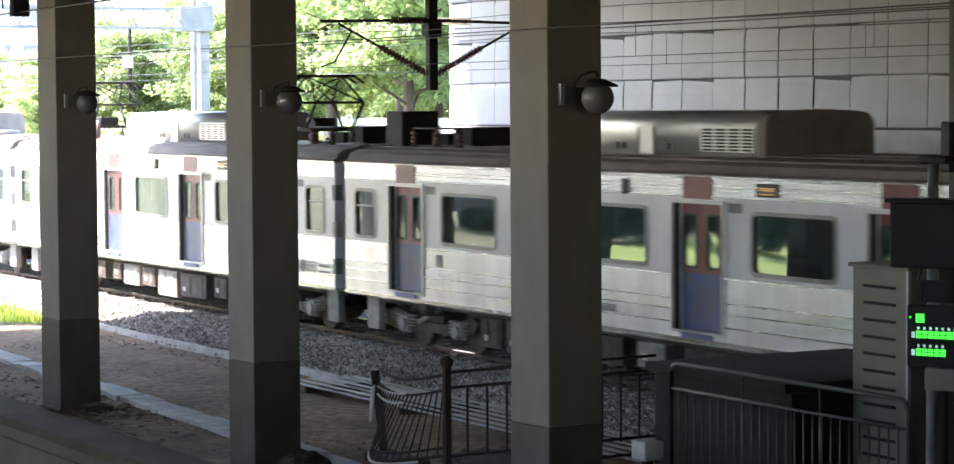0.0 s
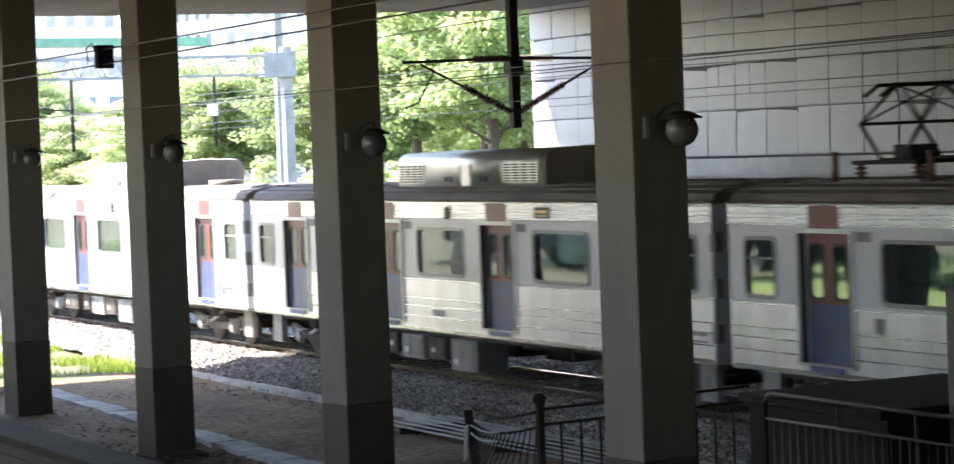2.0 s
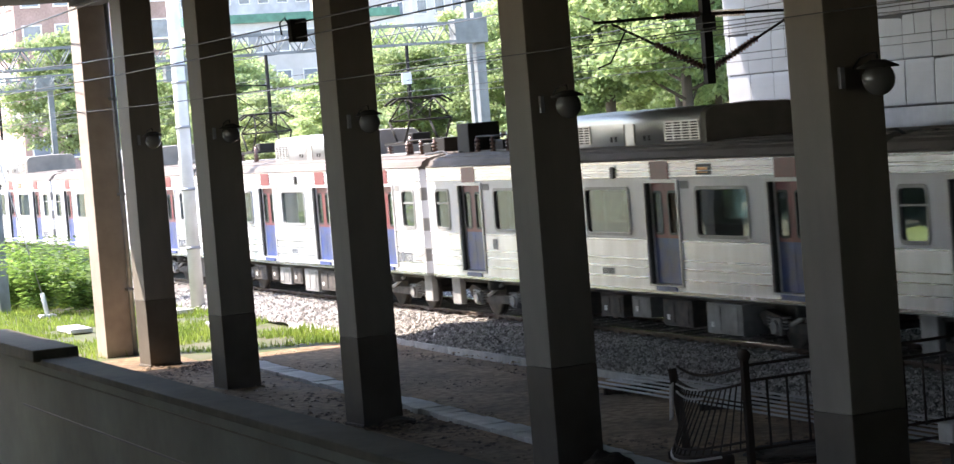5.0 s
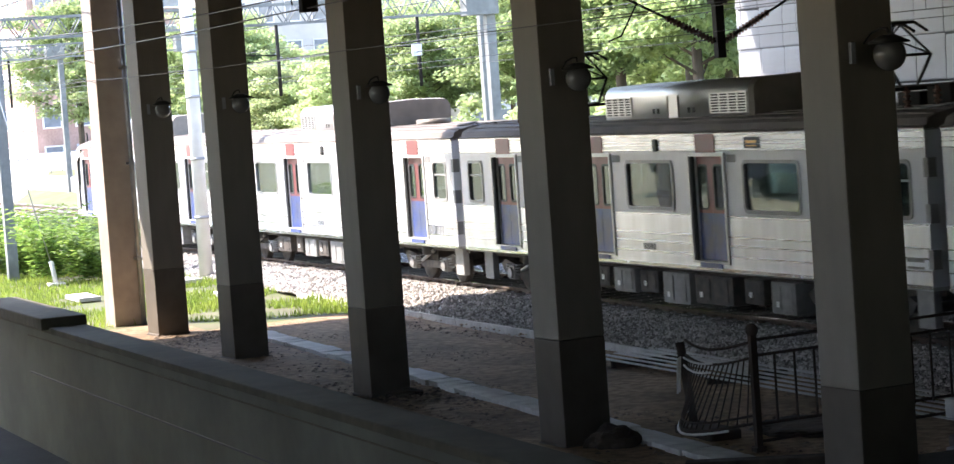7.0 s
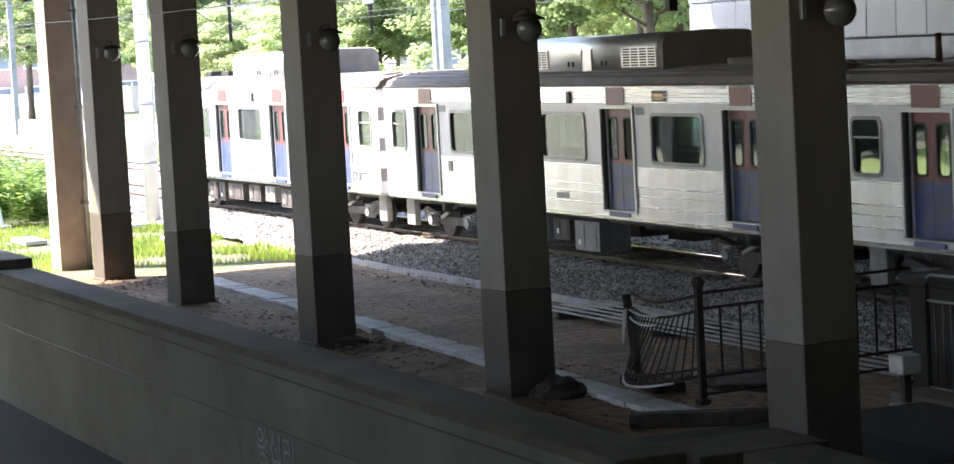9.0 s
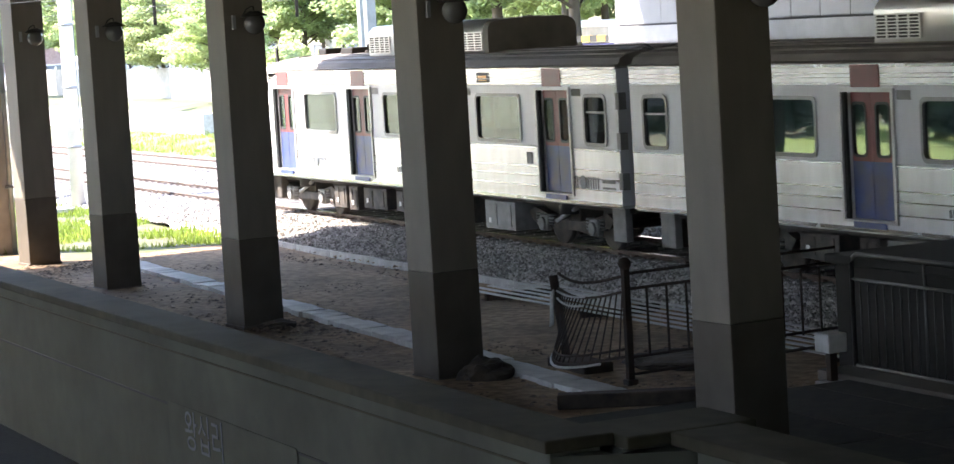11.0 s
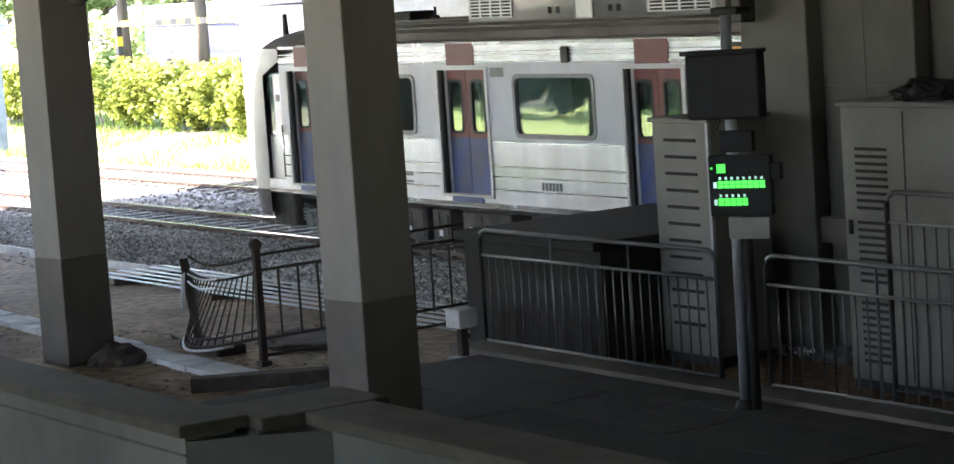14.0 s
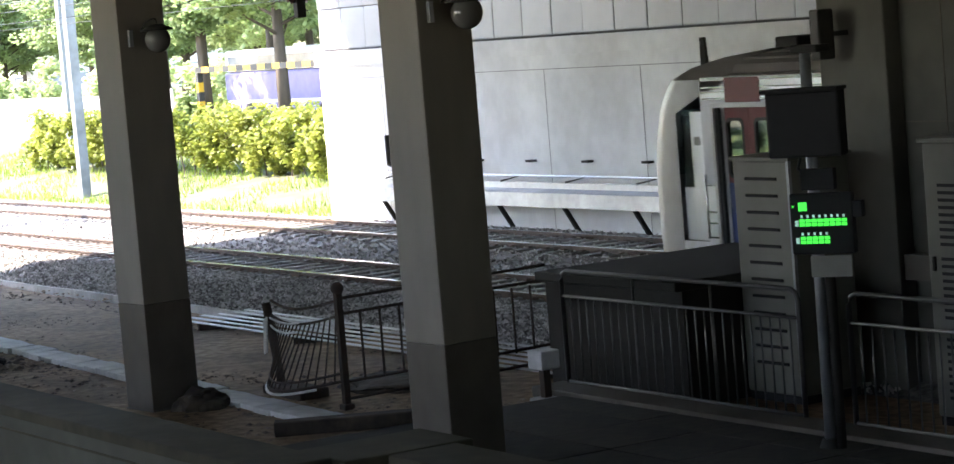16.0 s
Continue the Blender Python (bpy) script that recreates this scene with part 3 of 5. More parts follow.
def build_door(parent, x, y, sgn):
    d = part("door", ring(B(), [(-0.72, 1.06), (0.72, 1.06), (0.72, 3.09), (-0.72, 3.09)], [(-0.66, 1.10), (0.66, 1.10), (0.66, 3.03), (-0.66, 3.03)], -0.03, 0.12), DOORFRAME, parent, "double sliding door, red above and blue below")
    d.location = (x, y, 0)
    d.scale = (1, sgn, 1)
    for s in (-1, 1):
        x0, x1 = (-0.655, -0.006) if s < 0 else (0.006, 0.655)
        xa, xb = (x0 + 0.17, x1 - 0.13) if s < 0 else (x0 + 0.13, x1 - 0.17)
        for nm, z0, z1, m, inner in (("leaf_upper", 1.98, 3.02, RED, True), ("leaf_lower", 1.11, 1.98, BLUE, False)):
            def mk(x0=x0, x1=x1, z0=z0, z1=z1, inner=inner, xa=xa, xb=xb):
                bm = B()
                if inner:
                    box(bm, x0, xa, 0.07, 0.11, z0, z1)
                    box(bm, xb, x1, 0.07, 0.11, z0, z1)
                    box(bm, xa, xb, 0.07, 0.11, z0, 2.06)
                    box(bm, xa, xb, 0.07, 0.11, 2.86, z1)
                else:
                    box(bm, x0, x1, 0.07, 0.11, z0, z1)
                return bm
            piece(nm, shared(f"{nm}|{s}", mk, m), d)
        piece("leaf_edge", shared(f"leaf_edge|{s}", lambda x0=x0, x1=x1, s=s: box(B(), x0 if s < 0 else x1 - 0.13, x0 + 0.13 if s < 0 else x1, 0.062, 0.07, 1.11, 3.02), DOORFRAME), d)
        piece("door_window", shared(f"door_window|{s}", lambda xa=xa, xb=xb: box(B(), xa, xb, 0.085, 0.095, 2.06, 2.86), GLASS), d)
        piece("window_rubber", shared(f"window_rubber|{s}", lambda xa=xa, xb=xb: ring(B(), rounded(xa - 0.02, xb + 0.02, 2.04, 2.88, 0.09), rounded(xa + 0.02, xb - 0.02, 2.08, 2.84, 0.07), 0.06, 0.1), BLACK), d)
    piece("step_plate", shared("step_plate|", lambda: box(B(), -0.42, 0.42, -0.04, 0.0, 0.985, 1.075), BLUE), d)
    piece("header", shared("header|", lambda: box(B(), -0.38, 0.38, -0.019, 0.0, 3.1, 3.44), RED), d)
    # Black strip drawn in for the shade on the recessed left jamb.
    piece("pocket_shadow_gap", shared("pocket_shadow_gap|", lambda: box(B(), -0.66, -0.585, 0.0, 0.058, 1.1, 3.03), BLACK), d)


def bogie(parent, x):
    fr = B()
    for s in (-1, 1):
        y = s * 1.08
        prism(fr, [(x - 1.75, 0.62), (x - 1.5, 0.72), (x - 0.5, 0.52), (x + 0.5, 0.52), (x + 1.5, 0.72), (x + 1.75, 0.62), (x + 1.6, 0.45), (x + 0.6, 0.34), (x - 0.6, 0.34), (x - 1.6, 0.45)], y - 0.09, y + 0.09, "y")
    box(fr, x - 0.3, x + 0.3, -1.1, 1.1, 0.45, 0.75)
    f = part("bogie", fr, UNDER, parent, "dark grimy bogie frame")
    for dx in (-1.05, 1.05):
        ws = B()
        for s in (-1, 1):
            tube(ws, (x + dx, s * 0.70, 0.43), (x + dx, s * 0.82, 0.43), 0.43, seg=20)
            tube(ws, (x + dx, s * 0.67, 0.43), (x + dx, s * 0.70, 0.43), 0.46, seg=20)
        tube(ws, (x + dx, -0.8, 0.43), (x + dx, 0.8, 0.43), 0.08)
        part("wheelset", ws, UNDER, f)
        for s in (-1, 1):
            ax = box(B(), x + dx - 0.16, x + dx + 0.16, s * 1.17 - 0.07, s * 1.17 + 0.07, 0.28, 0.6, 0.03)
            tube(ax, (x + dx, s * 1.22, 0.43), (x + dx, s * 1.29, 0.43), 0.12, seg=12)
            part("axle_box", ax, BOXGREY, f)
            for e in (-0.27, 0.27):
                sp = B()
                for k in range(4):
                    tube(sp, (x + dx + e, s * 1.15, 0.4 + 0.06 * k), (x + dx + e, s * 1.15, 0.435 + 0.06 * k), 0.085, seg=10)
                part("coil_spring", sp, BOXGREY, f)
    for s in (-1, 1):
        part("air_spring", tube(B(), (x, s * 1.12, 0.66), (x, s * 1.12, 0.95), 0.25, seg=14), BLACK, f)
        part("damper", tube(B(), (x - 0.5, s * 1.2, 0.5), (x + 0.35, s * 1.2, 0.78), 0.045, seg=8), BOXGREY, f)


def aircon(parent, x0, x1):
    """Two joined rooftop units: rounded shoulders, slatted grilles at the outer ends, an end face toned down for shade.
    """
    half = [(1.02, 3.7), (1.02, 4.14)] + [(0.8 + 0.22 * math.cos(radians(a)), 4.17 + 0.22 * math.sin(radians(a))) for a in range(0, 91, 15)]
    sec = [(-u, v) for u, v in half] + [(0.0, 4.42)] + half[::-1]
    bm = prism(B(), sec, x0, x1)
    for f in bm.faces:
        f.smooth = len(f.verts) == 4
    a = part("air_conditioner", bm, ACSTEEL, parent, "ribbed silver rooftop air conditioner")
    wide = [(u * 1.02, 3.7 + (v - 3.7) * 1.03) for u, v in sec]
    # The end face takes a darker colour than the sides to suggest shade.
    bm = prism(B(), wide, x1, x1 + 0.16)
    for v in bm.verts:
        if v.co.x > x1 + 0.1:
            v.co.y *= 0.97
            v.co.z = 3.7 + (v.co.z - 3.7) * 0.97
    part("end_cover", bm, ACCOVER, a, "smooth rounded end face, toned down to stand for its shade")
    mid = (x0 + x1) / 2
    for s in (-1, 1):
        y = s * 1.02

        def plate(bm, xa, xb, za, zb, d0, d1):
            return box(bm, xa, xb, min(y + s * d0, y + s * d1), max(y + s * d0, y + s * d1), za, zb)
        for g0, g1 in ((x0 + 0.06, x0 + 1.2), (x1 - 1.5, x1 - 0.1)):
            part("grille", plate(B(), g0, g1, 3.8, 4.16, 0.0, 0.006), CAB_DARK, a)
            for r in range(8):
                part("grille_slat", plate(B(), g0, g1, 3.79 + 0.051 * r, 3.807 + 0.051 * r, 0.0, 0.018), ACSTEEL, a)
            for c in range(5):
                xx = g0 + (g1 - g0) * c / 4
                part("grille_bar", plate(B(), xx - 0.018, xx + 0.018, 3.79, 4.17, 0.0, 0.018), ACSTEEL, a)
        for xx in (mid - 0.22, mid + 0.22):
            part("unit_seam", plate(B(), xx - 0.02, xx + 0.02, 3.72, 4.16, 0.0, 0.02), ACCOVER, a)
        part("joint_strap", plate(B(), mid - 0.2, mid + 0.2, 3.72, 4.16, 0.0, 0.012), ACSTEEL, a)
        for xx in (mid - 0.9, mid - 0.7, mid + 0.6, mid + 0.8):
            part("small_vent", plate(B(), xx, xx + 0.09, 3.82, 3.92, 0.0, 0.008), CAB_DARK, a)
        part("foot_rail", plate(B(), x0, x1, 3.68, 3.74, 0.0, 0.03), ACCOVER, a)


def ring_flat(x):
    bm = ring(B(), [(-0.8, -0.7), (0.8, -0.7), (0.8, 0.7), (-0.8, 0.7)], [(-0.74, -0.64), (0.74, -0.64), (0.74, 0.64), (-0.74, 0.64)], 4.0, 4.06)
    for v in bm.verts:
        v.co = Vector((v.co.x + x, v.co.z, v.co.y))
    return bm


def pantograph(parent, x):
    p = part("pantograph", ring_flat(x), DARKMETAL, parent, "raised diamond pantograph on insulators")
    for dx in (-0.7, 0.7):
        for y in (-0.6, 0.6):
            ins = B()
            for k in range(4):
                tube(ins, (x + dx, y, 3.72 + 0.07 * k), (x + dx, y, 3.75 + 0.07 * k), 0.09, seg=10)
            tube(ins, (x + dx, y, 3.68), (x + dx, y, 4.0), 0.045)
            part("insulator", ins, CERAMIC, p)
    def arm(a, b, r_):
        part("arm", tube(B(), a, b, r_), DARKMETAL, p)

    for y in (-0.55, 0.55):
        arm((x - 0.25, y, 4.06), (x - 0.75, y, 4.6), 0.03)
        arm((x + 0.25, y, 4.06), (x + 0.75, y, 4.6), 0.03)
        arm((x - 0.75, y, 4.6), (x - 0.1, y * 0.7, 5.12), 0.022)
        arm((x + 0.75, y, 4.6), (x + 0.1, y * 0.7, 5.12), 0.022)
        arm((x - 0.25, y, 4.06), (x + 0.25, y, 4.06), 0.03)
    for s in (-1, 1):
        arm((x + 0.75 * s, -0.55, 4.6), (x + 0.1 * s, 0.38, 5.12), 0.015)
        arm((x + 0.75 * s, 0.55, 4.6), (x + 0.1 * s, -0.38, 5.12), 0.015)
        arm((x + 0.75 * s, -0.55, 4.6), (x + 0.75 * s, 0.55, 4.6), 0.025)
    hd = B()
    for dx in (-0.2, 0.2):
        pipe(hd, [(x + dx, -0.85, 5.0), (x + dx, -0.6, 5.16), (x + dx, 0.6, 5.16), (x + dx, 0.85, 5.0)], 0.03)
    tube(hd, (x - 0.2, -0.45, 5.13), (x + 0.2, -0.45, 5.13), 0.02)
    tube(hd, (x - 0.2, 0.45, 5.13), (x + 0.2, 0.45, 5.13), 0.02)
    part("collector_head", hd, DARKMETAL, p)


def roof_box(parent, x, n=3, tall=True):
    for k in range(n):
        part("roof_equipment", box(B(), x + 0.9 * k, x + 0.9 * k + 0.7, -0.6, 0.5, 3.74, 4.0 + 0.12 * (k % 2), 0.02), DARKMETAL, parent)
    for k in range(n + 1):
        ins = B()
        for z in range(4):
            tube(ins, (x - 0.2 + 0.9 * k, -0.85, 3.75 + 0.08 * z), (x - 0.2 + 0.9 * k, -0.85, 3.79 + 0.08 * z), 0.07, seg=8)
        tube(ins, (x - 0.2 + 0.9 * k, -0.85, 3.7), (x - 0.2 + 0.9 * k, -0.85, 4.1), 0.035)
        part("roof_insulator", ins, CERAMIC, parent)
    part("busbar", tube(B(), (x - 0.2, -0.85, 4.1), (x - 0.2 + 0.9 * n, -0.85, 4.1), 0.02), DARKMETAL, parent)
    if tall:
        part("tall_box", box(B(), 0.7, 1.4, -0.9, -0.1, 3.74, 4.42, 0.02), DARKMETAL, parent)


def build_car(kind):
    """x runs from the rear coupling (0) to the front one (20); y = 0 is the track's middle."""
    cab = kind == "cab"
    car = thing("train_car", "stainless-steel commuter train car with red and blue doors", "train car", "cars of the train")
    sh = car_shells(cab)
    for s in (-1, 1):
        part("lower_side", sh["lower", s], STEEL, car, "brushed stainless-steel side, lightly streaked")
        part("upper_side", sh["upper", s], STEEL, car)
        part("window_band", sh["band", s], STEEL_DULL, car, "duller grey band at window height")
    n = 12
    prof = [(-HALF, 3.42), (-HALF - 0.02, 3.48)] + [(-1.5 * math.cos(math.pi * k / n), 3.50 + 0.28 * math.sin(math.pi * k / n) ** 0.7) for k in range(n + 1)] + [(HALF + 0.02, 3.48), (HALF, 3.42)]
    part("roof", prism(B(), prof, 2.55 if cab else L0, L1), ROOF, car, "dirty dark curved roof")
    for y in (-1.3, -0.95, -0.6, 0.6, 0.95, 1.3):
        zz = 3.50 + 0.28 * math.sqrt(max(0, 1 - (y / 1.5) ** 2)) ** 0.7
        part("roof_rib", box(B(), 2.6 if cab else L0 + 0.05, L1 - 0.05, y - 0.02, y + 0.02, zz - 0.03, zz + 0.018), ROOF, car)
    part("floor", box(B(), (1.2 if cab else L0) + 0.02, L1 - 0.02, -HALF + 0.02, HALF - 0.02, 0.9, 1.08), INTERIOR, car)
    for x in (L0, L1 - 0.06):
        if cab and x == L0:
            continue
        ends = B()
        box(ends, x, x + 0.06, -HALF + 0.01, -0.45, 0.96, 3.45)
        box(ends, x, x + 0.06, 0.45, HALF - 0.01, 0.96, 3.45)
        box(ends, x, x + 0.06, -0.45, 0.45, 3.0, 3.45)
        part("end_wall", ends, STEEL, car)
    part("inner_ceiling", box(B(), (1.2 if cab else L0) + 0.1, L1 - 0.1, -HALF + 0.05, HALF - 0.05, 3.32, 3.38), INTERIOR, car)
    for s in (-1, 1):
        y = s * HALF
        o = s * 0.016
        tr = B()
        for z in (1.20, 1.40, 1.56, 1.93):
            segs = [1.87 if cab else L0] + [v for d in DOORS for v in (d - 0.73, d + 0.73)] + [L1]
            for a, b in zip(segs[::2], segs[1::2]):
                box(tr, a, b, min(y, y + o), max(y, y + o), z, z + 0.022)
        part("side_rib", tr, TRIM, car, "thin polished horizontal ribs")
        for z, h in ((3.14, 0.025), (3.24, 0.015), (3.30, 0.015), (3.40, 0.05)):
            part("gutter_strip", box(B(), 1.9 if cab else L0, L1, min(y, y + o), max(y, y + o), z, z + h), TRIM, car, "bright strip under the roof")
        part("sill", box(B(), 1.25 if cab else L0, L1, min(y, y + o), max(y, y + o), 0.93, 0.99), TRIM, car)
        for d in DOORS:
            build_door(car, d, y, 1 if s < 0 else -1)
        wins = [(w, 1.0) for w in WINS] + [(w, 0.42) for w in SMALL if not (cab and w < 5)]
        for w, hw in wins:
            fr = piece("window", shared(f"window|{hw}", lambda hw=hw: window_frame_bm(hw, 0.455), FRAME), car, (w, y, 2.485))
            fr.scale = (1, 1 if s < 0 else -1, 1)
            piece("corner_plate", shared(f"corner_plate|{hw}", lambda hw=hw: corner_fill(hw, 0.455), STEEL_DULL), fr)
            piece("pane", shared(f"pane|{hw}", lambda hw=hw: box(B(), -hw, hw, 0.03, 0.042, -0.455, 0.455), GLASS), fr)
            if hw < 0.5:
                piece("transom", shared("transom|", lambda: box(B(), -0.4, 0.4, 0.0, 0.03, 0.125, 0.16), FRAME), fr)
        for d in DOORS:
            part("side_grille", box(B(), d + 0.8, d + 1.15, min(y, y + o * 0.6), max(y, y + o * 0.6), 2.92, 3.06), BOXGREY, car)
        part("speaker", box(B(), 10.28, 10.48, min(y, y + s * 0.05), max(y, y + s * 0.05), 3.12, 3.36, 0.03), BLACK, car)
        dp = part("destination_display", box(B(), 13.9, 14.5, min(y, y + o), max(y, y + o), 3.17, 3.37, 0.01), BLACK, car)
        led = B()
        for k in range(6):
            box(led, 13.99 + 0.065 * k, 14.04 + 0.065 * k, min(y + o, y + o * 1.3), max(y + o, y + o * 1.3), 3.26, 3.31)
        box(led, 13.99, 14.37, min(y + o, y + o * 1.3), max(y + o, y + o * 1.3), 3.205, 3.225)
        part("display_text", led, LEDAMBER, dp)
        part("vent", box(B(), 4.0 if kind != "cab" else 16.0, 4.22 if kind != "cab" else 16.22, min(y, y + o), max(y, y + o), 1.62, 1.84), BOXGREY, car)
        for k in range(3):
            a, b = DOORS[k] + 0.9, DOORS[k + 1] - 0.9
            st = B()
            box(st, a, b, min(y - s * 0.1, y - s * 0.55), max(y - s * 0.1, y - s * 0.55), 1.35, 1.55)
            box(st, a, b, min(y - s * 0.1, y - s * 0.2), max(y - s * 0.1, y - s * 0.2), 1.55, 1.95)
            part("bench_seat", st, SEAT, car)
    # underframe
    part("underframe", box(B(), (1.2 if cab else L0) + 0.2, L1 - 0.2, -1.2, 1.2, 0.78, 0.92), UNDER, car)
    for bx in (3.1, 16.9):
        bogie(car, bx)
    r = random.Random(len(kind))
    x = 5.3
    while x < (11.0 if kind == "plain" else 14.4):
        w = r.uniform(0.5, 1.5)
        for s in (-1, 1):
            m = BOXGREY if r.random() < 0.4 else UNDER
            z0 = r.uniform(0.2, 0.42)
            e = part("equipment_box", box(B(), x, x + w, min(s * 0.7, s * 1.38), max(s * 0.7, s * 1.38), z0, 0.8, 0.015), m, car)
            for k in range(2):
                lid = box(B(), x + 0.08 + k * w * 0.48, x + k * w * 0.48 + w * 0.4, min(s * 1.38, s * 1.395), max(s * 1.38, s * 1.395), z0 + 0.07, 0.74)
                part("lid", lid, m, e)
            part("label_plate", box(B(), x + 0.2, x + 0.3, min(s * 1.395, s * 1.402), max(s * 1.395, s * 1.402), z0 + 0.12, z0 + 0.22), WHITEP, e)
        x += w + r.uniform(0.15, 0.6)
    for x in (0.9, 19.1) if not cab else (19.1,):
        for s in (-1, 1):
            part("hanging_cover", box(B(), x - 0.25, x + 0.25, min(s * 1.15, s * 1.3), max(s * 1.15, s * 1.3), 0.25, 0.92, 0.02), BOXGREY, car)
    # gangway and end cables
    gw = B()
    for k in range(5):
        o = 0.04 * (k % 2)
        x0 = L1 + 0.1 * k
        box(gw, x0, x0 + 0.09, -0.55 - o, 0.55 + o, 1.0, 3.1 + o)
    part("gangway_bellows", gw, BLACK, car, "black concertina gangway")
    for k in range(3):
        jb = box(B(), L1 - 0.02, L1 + 0.12, -HALF - 0.03, -HALF + 0.12, 1.25 + 0.72 * k, 1.55 + 0.72 * k)
        part("end_bracket", jb, BOXGREY, car)
    part("roof_cable", pipe(B(), [(L1 - 0.9, -1.0, 3.74), (L1, -0.9, 3.8), (L1 + 0.4, -0.85, 3.62), (L1 + 1.2, -0.9, 3.76)], 0.03), BLACK, car)
    letter = [(0.0, 0.045), (0.085, 0.14), (0.53, 0.575), (0.62, 0.665), (0.72, 0.765), (0.82, 0.85), (0.91, 0.955)]
    for x in ((4.45, 17.98) if cab else (17.98,)):
        om = piece("operator_mark", shared("operator_mark|", lambda: tube(B(), (0.34, -0.006, 0.12), (0.34, 0, 0.12), 0.13, seg=16), MARK), car, (x, -HALF - 0.02, 1.22))
        for n_, (a, b) in enumerate(letter):
            piece("letter_bar", shared(f"letter_bar|{n_}", lambda a=a, b=b: box(B(), a, b, -0.006, 0, 0, 0.23), MARK), om)
        for n_, (za, zb) in enumerate(((0.13, 0.2), (0.02, 0.06))):
            piece("caption_bar", shared(f"caption_bar|{n_}", lambda za=za, zb=zb: box(B(), 1.1, 1.6, -0.005, 0, za, zb), BOXGREY), om)
    for k in range(6):
        piece("number_bar", shared("number_bar|", lambda: box(B(), 0, 0.06, -0.006, 0, 0, 0.12), MARK), car, (9.6 + 0.09 * k, -HALF - 0.016, 1.24))
    aircon(car, 7.1, 13.2)
    if kind == "panto":
        pantograph(car, 3.15)
        pantograph(car, 16.05)
        roof_box(car, 17.5, 2, False)
        for x in (3.15, 16.05):
            part("base_plate", box(B(), x - 1.0, x + 1.0, -0.8, 0.8, 3.74, 3.79, 0.01), BOXGREY, car)
            part("drive_box", box(B(), x - 0.3, x + 0.15, -0.3, 0.2, 4.06, 4.28, 0.03), DARKMETAL, car)
            for dx in (-1.15, 1.2):
                part("arrester", tube(B(), (x + dx, -0.75, 3.72), (x + dx, -0.75, 4.2), 0.06, 0.05, 8), CERAMIC, car)
    if kind == "plain":
        part("roof_fan", tube(B(), (15.2, -0.2, 3.74), (15.2, -0.2, 3.9), 0.42, seg=20), ACCOVER, car)
    if kind == "aux":
        roof_box(car, 2.0, 2)
    if cab:
        # rounded rear end with side door, windscreen and lamps
        levels = [(0.5, 0.56), (0.96, 0.44), (1.5, 0.40), (2.1, 0.42), (2.6, 0.48), (2.95, 0.58), (3.2, 0.72), (3.42, 0.92), (3.58, 1.25), (3.70, 1.7), (3.78, 2.3)]
        bm, g = B(), []
        for z, b in levels:
            hw = HALF if z < 3.43 else {3.58: 1.44, 3.70: 1.2, 3.78: 0.85}[z]
            x1 = 1.25 if z < 3.0 else 1.85 if z < 3.4 else 2.58
            half = [(x1, hw), (min(x1, b + 0.42), hw), (b + 0.22, hw - 0.05), (b + 0.09, hw - 0.18), (b + 0.02, hw - 0.5)]
            g.append([bm.verts.new((x, -y, z)) for x, y in half] + [bm.verts.new((x, y, z)) for x, y in half[::-1]])
        for j in range(len(g) - 1):
            for k in range(9):
                f = bm.faces.new((g[j][k], g[j][k + 1], g[j + 1][k + 1], g[j + 1][k]))
                f.smooth = True
        crown, apron = bm.copy(), bm.copy()
        for m_, keep in ((bm, lambda z: 0.95 < z < 3.42), (crown, lambda z: z > 3.42), (apron, lambda z: z < 0.95)):
            bmesh.ops.delete(m_, geom=[f for f in m_.faces if not keep(f.calc_center_median().z)], context="FACES")
        part("front_apron", apron, UNDER, car, "dark grimy apron under the cab")
        part("roof_crown", crown, ROOF, car, "dark rounded front of the roof")
        nose = part("cab_end", bm, NOSEM, car, "pale rounded cab end")
        part("windscreen", prism(B(), [(0.39, 1.95), (0.46, 2.6), (0.56, 2.95), (0.60, 2.95), (0.50, 2.6), (0.43, 1.95)], -1.1, 1.1, "y"), GLASS, nose)
        cd = part("cab_door", box(B(), 1.27, 1.83, -HALF + 0.06, -HALF + 0.09, 1.15, 1.9), STEEL, car, "recessed steel crew door")
        part("door_panel", box(B(), 1.5, 1.83, -HALF + 0.06, -HALF + 0.09, 1.9, 2.97), STEEL, cd)
        part("cab_door_window", box(B(), 1.29, 1.49, -HALF + 0.065, -HALF + 0.08, 1.92, 2.92), GLASS, cd)
        part("far_door", box(B(), 1.27, 1.83, HALF - 0.09, HALF - 0.06, 1.15, 2.97), STEEL, cd)
        part("door_plate", box(B(), 1.58, 1.7, -HALF + 0.05, -HALF + 0.06, 2.5, 2.62), BOXGREY, cd)
        part("grab_rail", pipe(B(), [(1.92, -HALF - 0.05, 1.2), (1.92, -HALF - 0.05, 2.1)], 0.016), TRIM, cd)
        part("skirt", box(B(), 0.9, 1.7, -1.35, 1.35, 0.3, 0.95, 0.05), UNDER, car)
        part("antenna", prism(B(), [(1.4, 3.5), (1.56, 3.5), (1.5, 4.0), (1.42, 4.0)], -1.17, -1.12, "y"), DARKMETAL, car)
